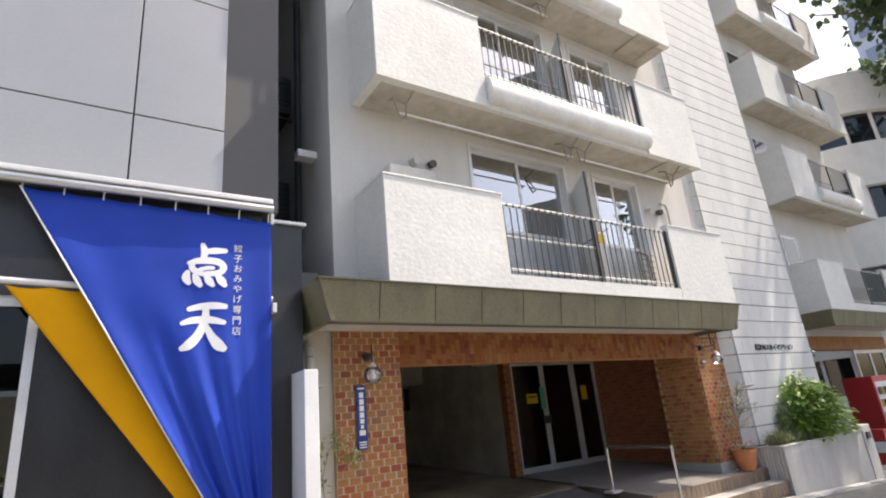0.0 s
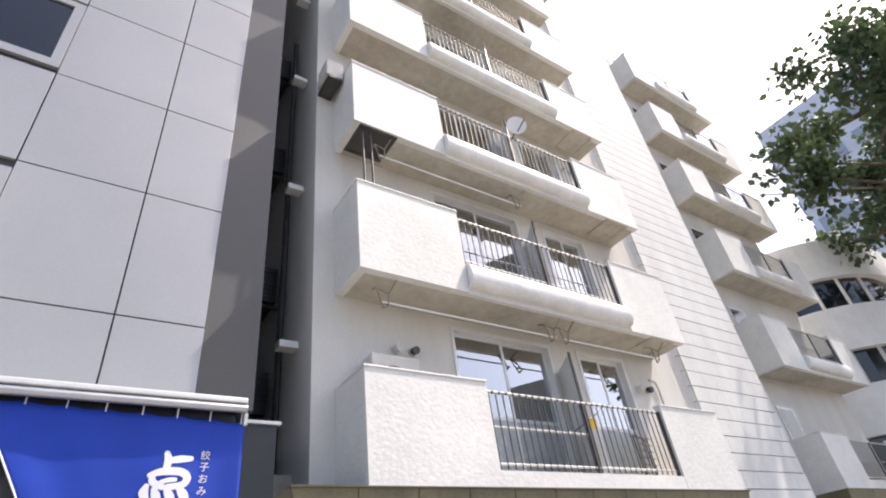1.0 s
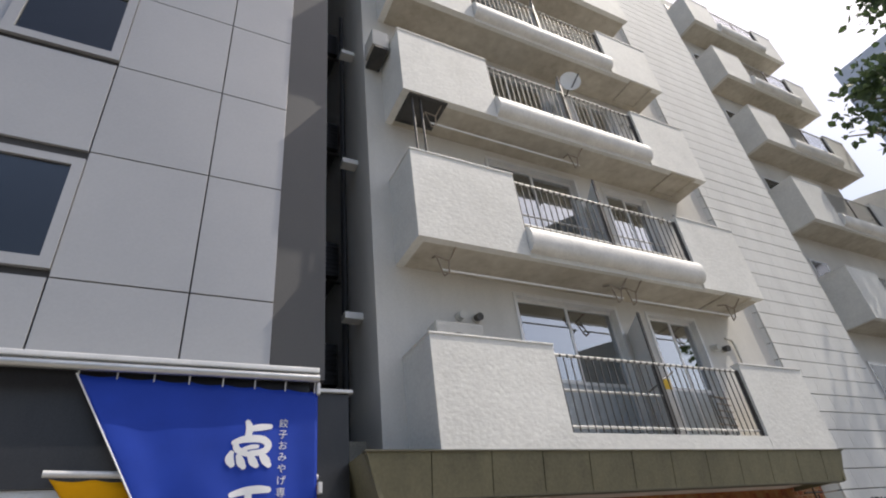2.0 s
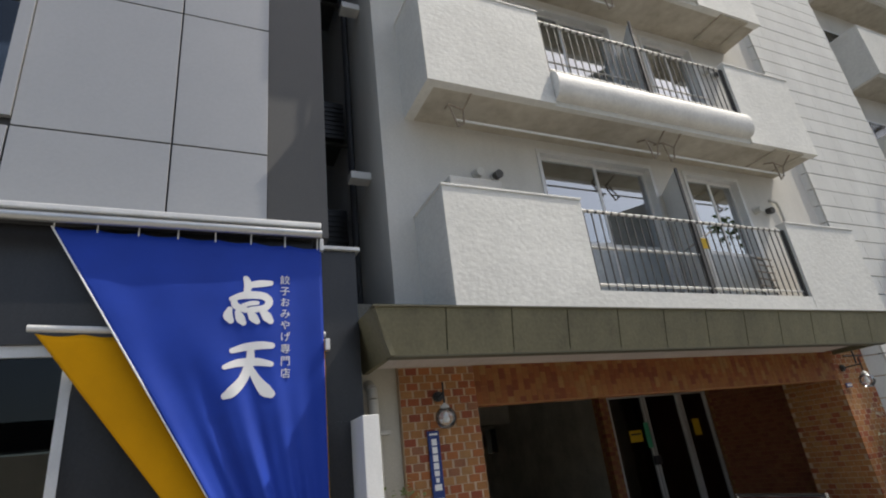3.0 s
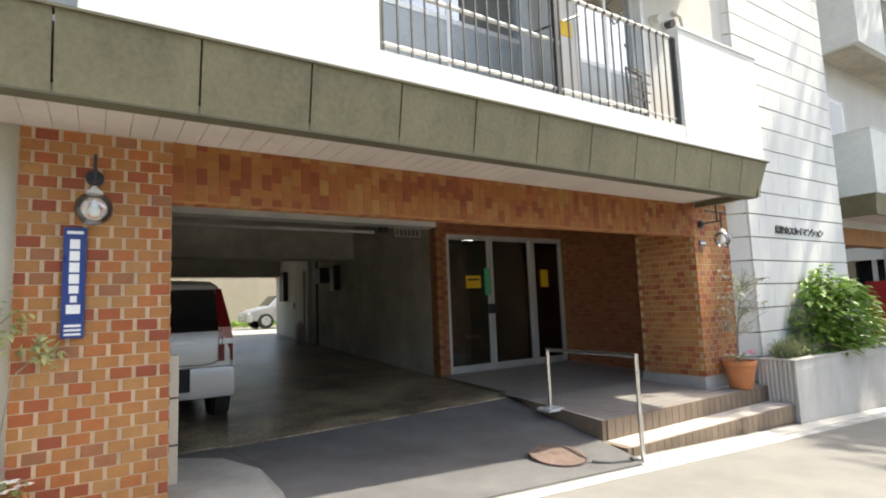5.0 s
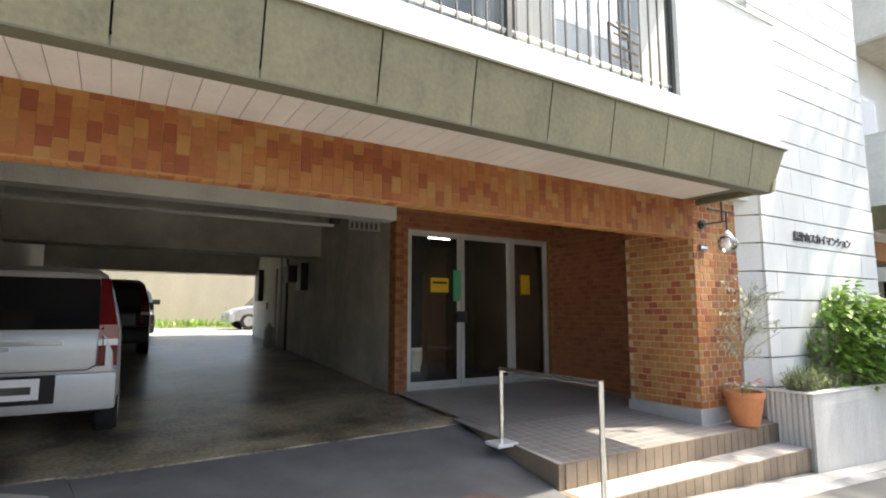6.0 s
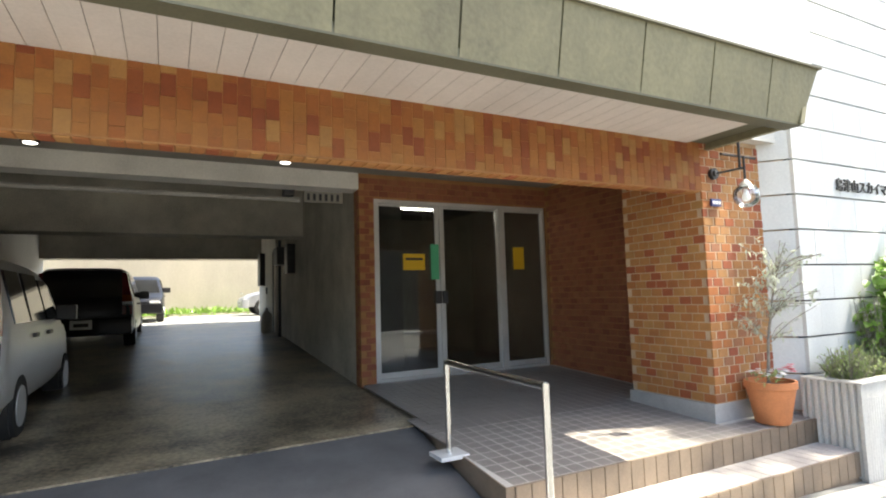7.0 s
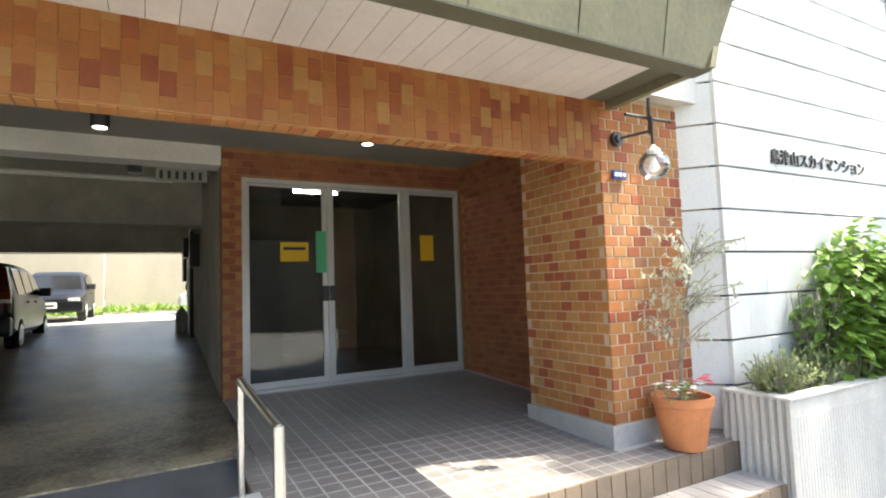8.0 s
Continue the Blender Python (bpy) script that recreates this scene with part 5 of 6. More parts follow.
for x, z in ((3.87, H2 + 0.13), (3.87, LEVELS[1] + 0.14)):
    u = thing("outdoor_unit", (x, 5.6, z), "pale air-conditioner unit behind the parapet", "air conditioner", "balcony units")
    part("case", boxed((x - 0.38, 5.62, z + 0.85), (x + 0.30, 5.9, z + 1.52), 0.02), "plastic_grey", u)
    for lx, ly in ((-0.34, 5.66), (0.34, 5.66), (0.34, 5.86), (-0.34, 5.86)):
        part("leg", cyls([[(x + lx, ly, z), (x + lx, ly, z + 0.85)]], 0.015, 6), "rail_dark", u)
    bm = bmesh.new()
    cyl(bm, (x - 0.08, 5.619, z + 1.15), (x - 0.08, 5.605, z + 1.15), 0.22, 20)
    part("fan_grille", bm, "rail_dark", u)

rack = thing("folding_rack", (8.1, 5.6, H2 + 0.13), "folded metal rack leaning on the balcony", "rack")
part("frame", cyls([[(7.85, 5.45, 3.05), (7.95, 5.55, 3.75), (8.2, 5.55, 3.70), (8.1, 5.45, 3.05)]], 0.012, 8), "rail_dark", rack)
for k in range(5):
    part("rung", cyls([[(7.82 + 0.03 * k, 5.46, 3.3 + 0.1 * k), (8.2 + 0.01 * k, 5.47, 3.28 + 0.1 * k)]], 0.010, 6), "rust", rack)
tag = thing("rail_tag", (6.75, 5.3, 3.8), "small yellow tag hung on a bent wire", "tag")
part("wire", cyls([[(6.45, 5.34, 3.66), (7.05, 5.34, 3.98)]], 0.012, 6), "black", tag)
part("card", boxed((6.78, 5.33, 3.72), (6.92, 5.345, 3.86)), "yellow", tag)
bm = bmesh.new()
lathe(bm, (0, 0, 0), [(0.0005, 0.0), (0.10, 0.012), (0.2, 0.045), (0.205, 0.05), (0.1, 0.025), (0.0005, 0.012)], 24)
bmesh.ops.rotate(bm, verts=bm.verts, cent=(0, 0, 0), matrix=Vector((-0.45, -0.8, -0.25)).to_track_quat("Z", "Y").to_matrix())
bmesh.ops.translate(bm, verts=bm.verts, vec=(6.75, YB - 0.12, 9.75))
dish = thing("satellite_dish", (6.75, YB, 9.6), "white satellite dish clamped to a balcony rail", "satellite dish")
part("reflector", bm, "white", dish, smooth=True)
part("arm", cyls([[(6.75, YB + 0.06, 9.55), (6.75, YB - 0.1, 9.72)], [(6.75, YB - 0.12, 9.6), (6.75, YB - 0.38, 9.72)]], 0.014, 6), "rail_dark", dish)
# escape hatches below the balconies, with drop poles
for z, x in ((LEVELS[2], 3.62), (LEVELS[4], 3.62), (LEVELS[1], 9.3), (LEVELS[2], 9.3), (LEVELS[3], 9.3)):
    h = thing("escape_hatch", (x, 5.55, z), "dark framed escape hatch under a balcony", "hatch", "escape hatches")
    for a, b in (((x - 0.33, 5.24), (x + 0.33, 5.28)), ((x - 0.33, 5.82), (x + 0.33, 5.86)), ((x - 0.33, 5.28), (x - 0.28, 5.82)), ((x + 0.28, 5.28), (x + 0.33, 5.82))):
        part("frame_bar", boxed((*a, z - 0.03), (*b, z - 0.002)), "soffit_render" if x > 5 else "rail_dark", h)
    part("lid", boxed((x - 0.28, 5.28, z - 0.012), (x + 0.28, 5.82, z - 0.003)), "soffit_render" if x > 5 else "gap_dark", h)
for x in (3.36, 3.50):
    part("drop_pole", cyls([[(x, 5.32, LEVELS[1] + 1.49), (x, 5.32, LEVELS[2] - 0.002)]], 0.018, 8), "rail_dark", apartment)
u = thing("outdoor_unit", (2.98, 5.6, 9.6), "pale air-conditioner unit on a bracket outside", "air conditioner")
part("case", boxed((2.84, 5.50, 9.50), (3.14, 5.88, 9.90), 0.02), "plastic_grey", u)
part("bracket", boxed((2.88, 5.50, 9.44), (3.12, YW, 9.50)), "rail_dark", u)

# ---- plants ----
def leaf(bm, at, way, up, length, width, fold=0.25):
    """One folded, pointed leaf of six faces."""
    way = way.normalized()
    side = way.cross(up)
    side = side.normalized() if side.length > 1e-4 else Vector((1, 0, 0))
    nrm = side.cross(way)
    mid, le, ri = [], [], []
    for t, k in ((0.0, 0.12), (0.35, 1.0), (0.7, 0.72), (1.0, 0.02)):
        c = at + way * (length * t) - nrm * (length * 0.22 * t * t)
        mid.append(bm.verts.new(c))
        le.append(bm.verts.new(c + side * (width * k / 2) + nrm * (fold * width * k / 2)))
        ri.append(bm.verts.new(c - side * (width * k / 2) + nrm * (fold * width * k / 2)))
    for i in range(3):
        bm.faces.new((mid[i], mid[i + 1], le[i + 1], le[i]))
        bm.faces.new((mid[i], ri[i], ri[i + 1], mid[i + 1]))


rng = random.Random(7)
def rnd(a, b):
    return a + (b - a) * rng.random()

def any_way(up_bias=0.2):
    v = Vector((rng.gauss(0, 1), rng.gauss(0, 1), rng.gauss(0, 1) + up_bias))
    return v.normalized()

# planter wall with ribs
PX0, PX1, PY = 10.62, 13.75, 5.41
planter = thing("planter", (12.0, 5.6, -0.4), "grey ribbed concrete planter wall along the street", "planter")
bm = bmesh.new()
box(bm, (PX0 + 0.036, PY + 0.012, -0.75), (PX1, PY + 0.10, 0.46))
part("front_wall", bm, "planter", planter)
part("side_wall", boxed((PX0 + 0.036, PY + 0.10, -0.6), (PX0 + 0.10, 5.88, 0.46)), "planter", planter)
part("side_wall", boxed((PX1 - 0.1, PY + 0.10, -0.75), (PX1, 5.88, 0.46)), "planter", planter)
part("coping", boxed((PX0 - 0.004, PY - 0.004, 0.455), (PX1 + 0.004, PY + 0.11, 0.475), 0.006), "planter", planter)
part("coping", boxed((PX0 - 0.004, PY + 0.11, 0.455), (PX0 + 0.11, 5.88, 0.475), 0.006), "planter", planter)
part("soil", boxed((PX0 + 0.1, PY + 0.1, -0.4), (PX1 - 0.1, 5.88, 0.41)), "soil", planter)
rib = finish(prismed([(0, 0.006), (0.004, 0.0035), (0.026, 0.0035), (0.030, 0.006)], "z", -0.28, 0.454), "rib", "planter")
rib_side = finish(prismed([(0.03, 0), (-0.004, 0.005), (-0.004, 0.027), (0.03, 0.032)], "z", -0.28, 0.454), "rib", "planter")
pieces("rib", rib, planter, [(PX0 + 0.004 + 0.036 * k, PY + 0.006, -0.11 - 0.0018 * k * 0) for k in range(86)])
pieces("rib", rib_side, planter, [(PX0 + 0.006, PY + 0.004 + 0.055 * k, 0) for k in range(9)])
pillar = thing("gate_pillar", (14.0, 5.6, -0.4), "pale concrete pillar at the planter end", "pillar")
part("shaft", boxed((13.76, 5.40, -0.75), (14.16, 5.95, 0.56), 0.012), "planter", pillar)
part("tap", boxed((13.85, 5.36, 0.30), (14.02, 5.398, 0.42), 0.01), "rail_dark", pillar)

# hydrangea bush
bush = thing("hydrangea_bush", (12.4, 5.65, 0.41), "leafy green hydrangea with broad leaves in the planter", "bush")
lobes = [(12.1, 5.66, 1.0, 0.50), (12.6, 5.62, 0.98, 0.50), (12.25, 5.7, 1.32, 0.36), (13.05, 5.6, 0.82, 0.42), (11.85, 5.66, 0.82, 0.36), (12.75, 5.64, 1.18, 0.34), (13.35, 5.6, 0.66, 0.30), (11.74, 5.60, 0.64, 0.27), (12.15, 5.50, 0.62, 0.30), (12.6, 5.48, 0.62, 0.30)]
bm = bmesh.new()
for cx, cy, cz, r in lobes:
    c = Vector((cx, cy, cz))
    for _ in range(int(1500 * r * r)):
        d = any_way(0.35)
        p = c + Vector((d.x * r, d.y * r * 0.85, d.z * r)) * rnd(0.55, 1.06)
        if p.y > 5.86 or p.z < 0.45:
            continue
        w = Vector((d.x + rnd(-0.5, 0.5), d.y - 0.35 + rnd(-0.5, 0.5), rnd(-0.45, 0.35)))
        leaf(bm, p, w, Vector((rnd(-0.3, 0.3), rnd(-0.5, 0.1), 1)), rnd(0.085, 0.15), rnd(0.06, 0.098))
part("foliage", bm, "leaf", bush)
runs = []
for _ in range(22):
    cx, cy, cz, r = rng.choice(lobes)
    q = Vector((cx + rnd(-r, r) * 0.6, cy + rnd(-0.15, 0.1), cz + rnd(0, r * 0.6)))
    b0 = Vector((cx + rnd(-0.15, 0.15), cy, 0.40))
    runs.append([b0, (b0 + q) / 2 + Vector((rnd(-0.06, 0.06), 0, 0.05)), q])
part("stem", cyls(runs, 0.009, 6), "stem", bush)

# low grey-green shrubs
def tuft(name, cx, cy, z, r, h, n, material, label, size=(0.03, 0.06)):
    t = thing(name, (cx, cy, z), label, "shrub", "low shrubs")
    bm = bmesh.new()
    stems = []
    for _ in range(n):
        a, rr = rnd(0, 6.283), r * math.sqrt(rng.random())
        top = Vector((cx + rr * math.cos(a) * 1.25, cy + rr * math.sin(a), z + h * rnd(0.45, 1.0)))
        base = Vector((cx + rr * 0.5 * math.cos(a), cy + rr * 0.5 * math.sin(a), z - 0.01))
        stems.append([base, (base + top) / 2 + Vector((rnd(-0.02, 0.02), rnd(-0.02, 0.02), 0.02)), top])
        for k in range(9):
            f = 0.25 + 0.75 * k / 8
            leaf(bm, base.lerp(top, f), any_way(0.9), Vector((0, 0, 1)), rnd(*size), rnd(*size) * 0.35)
    part("foliage", bm, material, t)
    part("stem", cyls(stems, 0.003, 4), "stem", t)
for cx, cy, r, h in ((10.80, 5.62, 0.16, 0.33), (10.95, 5.66, 0.20, 0.30), (11.30, 5.62, 0.20, 0.24), (11.55, 5.68, 0.20, 0.36), (11.75, 5.6, 0.18, 0.26), (12.1, 5.58, 0.2, 0.22)):
    tuft("low_shrub", cx, cy, 0.41, r, h, 60, "leaf_small", "wispy grey-green shrub in the planter")
tuft("tall_shrub", 11.62, 5.72, 0.41, 0.16, 0.75, 45, "leaf_small", "upright grey-green shrub against the wall")

def pot(cx, cy, z, r, h, label):
    p = thing("flower_pot", (cx, cy, z), label, "flower pot", "terracotta pots")
    bm = bmesh.new()
    lathe(bm, (cx, cy, z), [(r * 0.62, 0.0), (r * 0.66, 0.01), (r * 0.93, h * 0.82), (r, h * 0.84), (r * 1.0, h), (r * 0.9, h), (r * 0.86, h * 0.86)], 32)
    part("body", bm, "terracotta", p, smooth=True)
    bm = bmesh.new()
    lathe(bm, (cx, cy, z), [(r * 0.80, h * 0.80), (r * 0.86, h * 0.87), (r * 0.3, h * 0.89)], 20)
    part("soil", bm, "soil", p)
    return p

def flower(bm, c, r):
    for k in range(5):
        a = 2 * math.pi * k / 5 + rnd(0, 0.4)
        leaf(bm, c, Vector((math.cos(a), math.sin(a), 0.35)), Vector((0, 0, 1)), r, r * 0.95, 0.1)

def blossoms(cx, cy, z, r, parent, sets, green):
    bm = bmesh.new()
    for _ in range(green):
        a, rr = rnd(0, 6.283), r * math.sqrt(rng.random())
        leaf(bm, Vector((cx + rr * math.cos(a), cy + rr * math.sin(a), z + rnd(-0.02, 0.05))), any_way(0.6), Vector((0, 0, 1)), rnd(0.03, 0.06), rnd(0.015, 0.03))
    part("foliage", bm, "leaf_small", parent)
    for name, n, zz, r2 in sets:
        bm = bmesh.new()
        for _ in range(n):
            a, rr = rnd(0, 6.283), r * r2 * math.sqrt(rng.random())
            flower(bm, Vector((cx + rr * math.cos(a), cy + rr * math.sin(a), z + zz + rnd(-0.02, 0.03))), rnd(0.022, 0.032))
        part("blossoms", bm, name, parent)

PZ = 0.135
pot_r = pot(10.20, 5.88, PZ, 0.198, 0.345, "terracotta pot with flowers and a young olive tree")
blossoms(10.12, 5.85, PZ + 0.37, 0.15, pot_r, [("petal_white", 16, 0.03, 1.0)], 60)
bm = bmesh.new()
for _ in range(9):
    flower(bm, Vector((10.33 + rnd(-0.06, 0.06), 5.80 + rnd(-0.05, 0.05), PZ + 0.44 + rnd(-0.03, 0.03))), 0.035)
part("red_blossom", bm, "petal_red", pot_r)

tree_o = thing("olive_tree", (10.24, 5.9, PZ + 0.34), "thin young olive tree with silvery leaves", "small tree")
base = Vector((10.24, 5.92, PZ + 0.30))
trunk = [base, Vector((10.25, 5.90, 0.80)), Vector((10.30, 5.87, 1.15)), Vector((10.38, 5.84, 1.45))]
bm = bmesh.new()
for (p, q), (ra, rb) in zip(zip(trunk, trunk[1:]), ((0.014, 0.011), (0.011, 0.008), (0.008, 0.005))):
    cyl(bm, p, q, ra, 8, rb)
part("trunk", bm, "stem", tree_o)
bm, tw = bmesh.new(), []
for k in range(48):
    f = rnd(0.30, 1.0)
    idx = min(2, int(f * 3))
    p = trunk[idx].lerp(trunk[idx + 1], f * 3 - idx)
    q = p + Vector((rnd(-0.34, 0.42), rnd(-0.28, 0.16), rnd(0.02, 0.30)))
    q.y = min(q.y, 6.02)
    tw.append([p, (p + q) / 2 + Vector((0, 0, 0.03)), q])
    for j in range(14):
        s = p.lerp(q, rnd(0.25, 1.05))
        leaf(bm, s, any_way(0.3), Vector((0, 0, 1)), rnd(0.042, 0.072), rnd(0.014, 0.024), 0.1)
part("foliage", bm, "olive_leaf", tree_o)
part("twig", cyls(tw, 0.003, 5), "stem", tree_o)

pot_l = pot(2.80, 5.86, 0.095, 0.20, 0.27, "terracotta pot of white flowers by the drain pipe")
blossoms(2.80, 5.86, 0.37, 0.21, pot_l, [("petal_white", 34, 0.05, 1.0), ("petal_pink", 8, 0.13, 0.5)], 110)
vine = thing("climbing_plant", (2.75, 6.0, 0.3), "sparse variegated climber against wall and pipe", "climbing plant")
stems = [[(2.80, 5.95, 0.30), (2.72, 6.0, 0.62), (2.66, 5.98, 0.95), (2.75, 6.02, 1.22), (2.88, 6.02, 1.35)],
         [(2.80, 5.95, 0.30), (2.86, 6.0, 0.7), (2.90, 6.02, 1.0), (3.02, 6.04, 1.12), (3.10, 6.05, 1.08)],
         [(2.72, 6.0, 0.62), (2.56, 5.96, 0.9), (2.54, 5.95, 1.3), (2.60, 5.96, 1.45)]]
part("stem", cyls(stems, 0.004, 5), "stem", vine)
for material, n, spots in (("leaf_small", 90, [(2.62, 5.97, 1.2, 0.16), (2.72, 6.0, 1.3, 0.14), (2.60, 5.95, 0.95, 0.10), (2.85, 6.02, 1.33, 0.12)]), ("variegated", 70, [(2.93, 6.0, 1.24, 0.10), (3.08, 6.03, 1.09, 0.07), (2.99, 6.02, 1.13, 0.06)])):
    bm = bmesh.new()
    for _ in range(n):
        cx, cy, cz, r = rng.choice(spots)
        p = Vector((cx + rng.gauss(0, r * 0.6), min(cy + rng.gauss(0, 0.03), 6.08), cz + rng.gauss(0, r * 0.6)))
        leaf(bm, p, any_way(0.1), Vector((0, -0.4, 1)), rnd(0.04, 0.075), rnd(0.018, 0.034))
    part("foliage", bm, material, vine)

# weeds along the yard wall
bm = bmesh.new()
for _ in range(1500):
    p = Vector((rnd(-2, 12), 25.0 - rnd(0.1, 0.9), 0.82))
    if p.x > 5.7:
        p.y += 0.75
    leaf(bm, p, any_way(1.6), Vector((0, 0, 1)), rnd(0.12, 0.35), rnd(0.05, 0.12))
solo("weeds", bm, "leaf", "strip of green weeds along the yard wall", "weeds", kind="stuff")

# street tree in the distance
def tree(name, x, y, z, crown, height, n, size):
    t = thing(name, (x, y, z), "tall dark street tree with an uneven leafy crown", "tree")
    bm = bmesh.new()
    top = Vector((x + 0.4, y, z + height * 0.8))
    cyl(bm, (x, y, z), top, 0.38, 12, 0.12)
    part("trunk", bm, "bark", t, smooth=True)
    limbs, bm2 = bmesh.new(), bmesh.new()
    clumps = []
    for k in range(46):
        f = rnd(0.52, 0.99)
        p = Vector((x, y, z)).lerp(top, f)
        a = rnd(0, 6.283)
        reach = crown * rnd(0.35, 1.0) * (1.15 - 0.55 * abs(f - 0.6))
        q = p + Vector((math.cos(a) * reach, math.sin(a) * reach, rnd(0.05, 0.4) * reach))
        cyl(limbs, p, q, 0.09, 6, 0.02)
        for _ in range(3):
            clumps.append((p.lerp(q, rnd(0.55, 1.05)) + Vector((rnd(-0.5, 0.5), rnd(-0.5, 0.5), rnd(-0.3, 0.5))), rnd(0.55, 1.25)))
    for c, r in clumps:
        for _ in range(n):
            p = c + any_way(0) * r * (rng.random() ** 0.45)
            leaf(bm2, p, any_way(-0.2), any_way(0.5), rnd(*size), rnd(*size) * 0.8)
    part("limb", limbs, "bark", t)
    part("crown", bm2, "tree_leaf", t)

tree("street_tree", 24.5, 1.6, -1.0, 5.6, 24.0, 85, (0.18, 0.36))

# pale gutter along steps and planter
bm = bmesh.new()
for x0, x1 in ((7.56, 9.0), (9.0, 10.6), (10.6, 12.2), (12.2, 13.9)):
    top = [bm.verts.new((x + (0.004 if x == x0 else -0.004), y, street(x) + 0.012)) for x, y in ((x0, 5.205), (x1, 5.205), (x1, 5.40), (x0, 5.40))]
    low = [bm.verts.new((v.co.x, v.co.y, v.co.z - 0.05)) for v in top]
    bm.faces.new(top)
    for k in range(4):
        bm.faces.new((top[k], low[k], low[(k + 1) % 4], top[(k + 1) % 4]))
solo("gutter", bm, "planter", "pale concrete gutter strip below the steps", "gutter", kind="structure")

# ---- right wing, ground floor ----
WC0, WC1 = 2.74, 3.135
wc = part("wing_canopy", boxed((WX + 0.2, WF + 0.16, WC0 + 0.09), (WX + 5.2, WB - 0.002, WC1 - 0.02)), "olive_dark", apartment, "olive canopy over the shop")
for k in range(8):
    a = WX - 0.02 + 0.66 * k
    bm = bmesh.new()
    la = a + (0.14 if k == 0 else 0.0)
    vs = [bm.verts.new(v) for v in ((a + 0.006, WF + 0.02, WC1), (a + 0.654, WF + 0.02, WC1), (a + 0.654, WF + 0.10, WC0), (la + 0.006, WF + 0.10, WC0))]
    bk = [bm.verts.new((v.co.x, v.co.y + 0.05, v.co.z)) for v in vs]
    bm.faces.new(vs)
    bm.faces.new(bk[::-1])
    for j in range(4):
        bm.faces.new((vs[j], bk[j], bk[(j + 1) % 4], vs[(j + 1) % 4]))
    part("canopy_panel", bm, "olive", wc)
part("canopy_end", prismed([(WX - 0.02, WC1), (WX + 0.12, WC0), (WX + 0.17, WC0), (WX + 0.03, WC1)], "y", WF + 0.075, WB - 0.004), "olive", wc)
part("soffit", boxed((WX + 0.15, WF + 0.12, WC0 + 0.03), (WX + 5.1, WB - 0.004, WC0 + 0.06)), "soffit", wc)
part("lintel", boxed((14.9, WB, 2.25), (WX + 5.0, WB + 0.3, 2.6)), "mortar_dark", apartment, "brick-faced lintel over the shop")
# near-black sheet stands for the unlit shop inside
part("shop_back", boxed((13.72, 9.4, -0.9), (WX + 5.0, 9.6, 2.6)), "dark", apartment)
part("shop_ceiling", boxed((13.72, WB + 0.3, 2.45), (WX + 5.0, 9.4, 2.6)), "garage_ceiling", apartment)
slab("shop_floor", "kerb", [(14.17, 5.6, -0.42), (24, 5.6, -0.86), (24, 9.5, -0.86), (14.17, 9.5, -0.42)], 0.3, "pale shop forecourt", "floor")
glazing = part("shop_glazing", wall_with_holes(WX + 2.9, WX + 5.0, -0.8, 2.25, WB + 0.1, WB + 0.16, [(WX + 2.98, WX + 3.9, -0.7, 2.15), (WX + 3.98, WX + 4.9, -0.7, 2.15)]), "alu_white", apartment)
for a in (WX + 2.98, WX + 3.98):
    part("pane", boxed((a, WB + 0.12, -0.7), (a + 0.92, WB + 0.13, 2.15)), "glass_shop", glazing)
VX, VY, VZ = 17.85, 6.40, -0.55
vend = thing("vending_machine", (VX + 0.5, VY + 0.3, VZ), "red and white drinks vending machine by the shop", "vending machine")
part("case", boxed((VX, VY, VZ), (VX + 1.0, VY + 0.7, VZ + 2.05), 0.02), "red", vend)
part("window", boxed((VX + 0.08, VY - 0.013, VZ + 0.85), (VX + 0.92, VY - 0.002, VZ + 1.9)), "white", vend, "white display window")
for r in range(3):
    for k in range(7):
        part("bottle", cyls([[(VX + 0.16 + 0.115 * k, VY - 0.03, VZ + 0.95 + 0.31 * r), (VX + 0.16 + 0.115 * k, VY - 0.03, VZ + 1.14 + 0.31 * r)]], 0.03, 8), ("red", "green", "yellow", "sign_blue")[(k + r * 2) % 4], vend)
part("slot", boxed((VX + 0.2, VY - 0.013, VZ + 0.22), (VX + 0.8, VY - 0.002, VZ + 0.42)), "black", vend)
bins = thing("drinks_crate", (16.75, 6.2, -0.55), "stacked red and white crates beside the machine", "crates")
for k in range(3):
    part("crate", boxed((16.55, 6.05, -0.53 + 0.27 * k), (16.95, 6.40, -0.28 + 0.27 * k), 0.015), ("red", "white", "red")[k], bins)

# ---- rounded white building beyond ----
rounded = thing("rounded_building", (27, 9, -1.2), "white building with rounded glazed corner bays", "building")
for k in range(5):
    z = 0.2 + 2.9 * k
    for name, z0, z1, r, material in (("spandrel", z - 0.9, z + 0.75, 4.0, "white"), ("window_band", z + 0.75, z + 2.0, 3.7, "car_glass"))[: 1 if k == 4 else 2]:
        bm = bmesh.new()
        pts = [(34, 5.0), (34, 13)] + [(26.5 + r * math.cos(a) * 1.0, 9.0 + r * math.sin(a)) for a in (math.pi / 2 + math.pi * i / 24 for i in range(25))]
        prism(bm, pts, "z", z0, z1)
        band = part(name, bm, material, rounded)
        if name == "window_band":
            for i in range(3, 22, 2):
                a = math.pi / 2 + math.pi * i / 24
                c = (26.5 + 3.72 * math.cos(a), 9 + 3.72 * math.sin(a))
                part("mullion", boxed((c[0] - 0.05, c[1] - 0.05, z0), (c[0] + 0.05, c[1] + 0.05, z1)), "alu_white", band)
part("roof", boxed((24.5, 6, 12.55), (34, 12, 12.9)), "white", rounded)

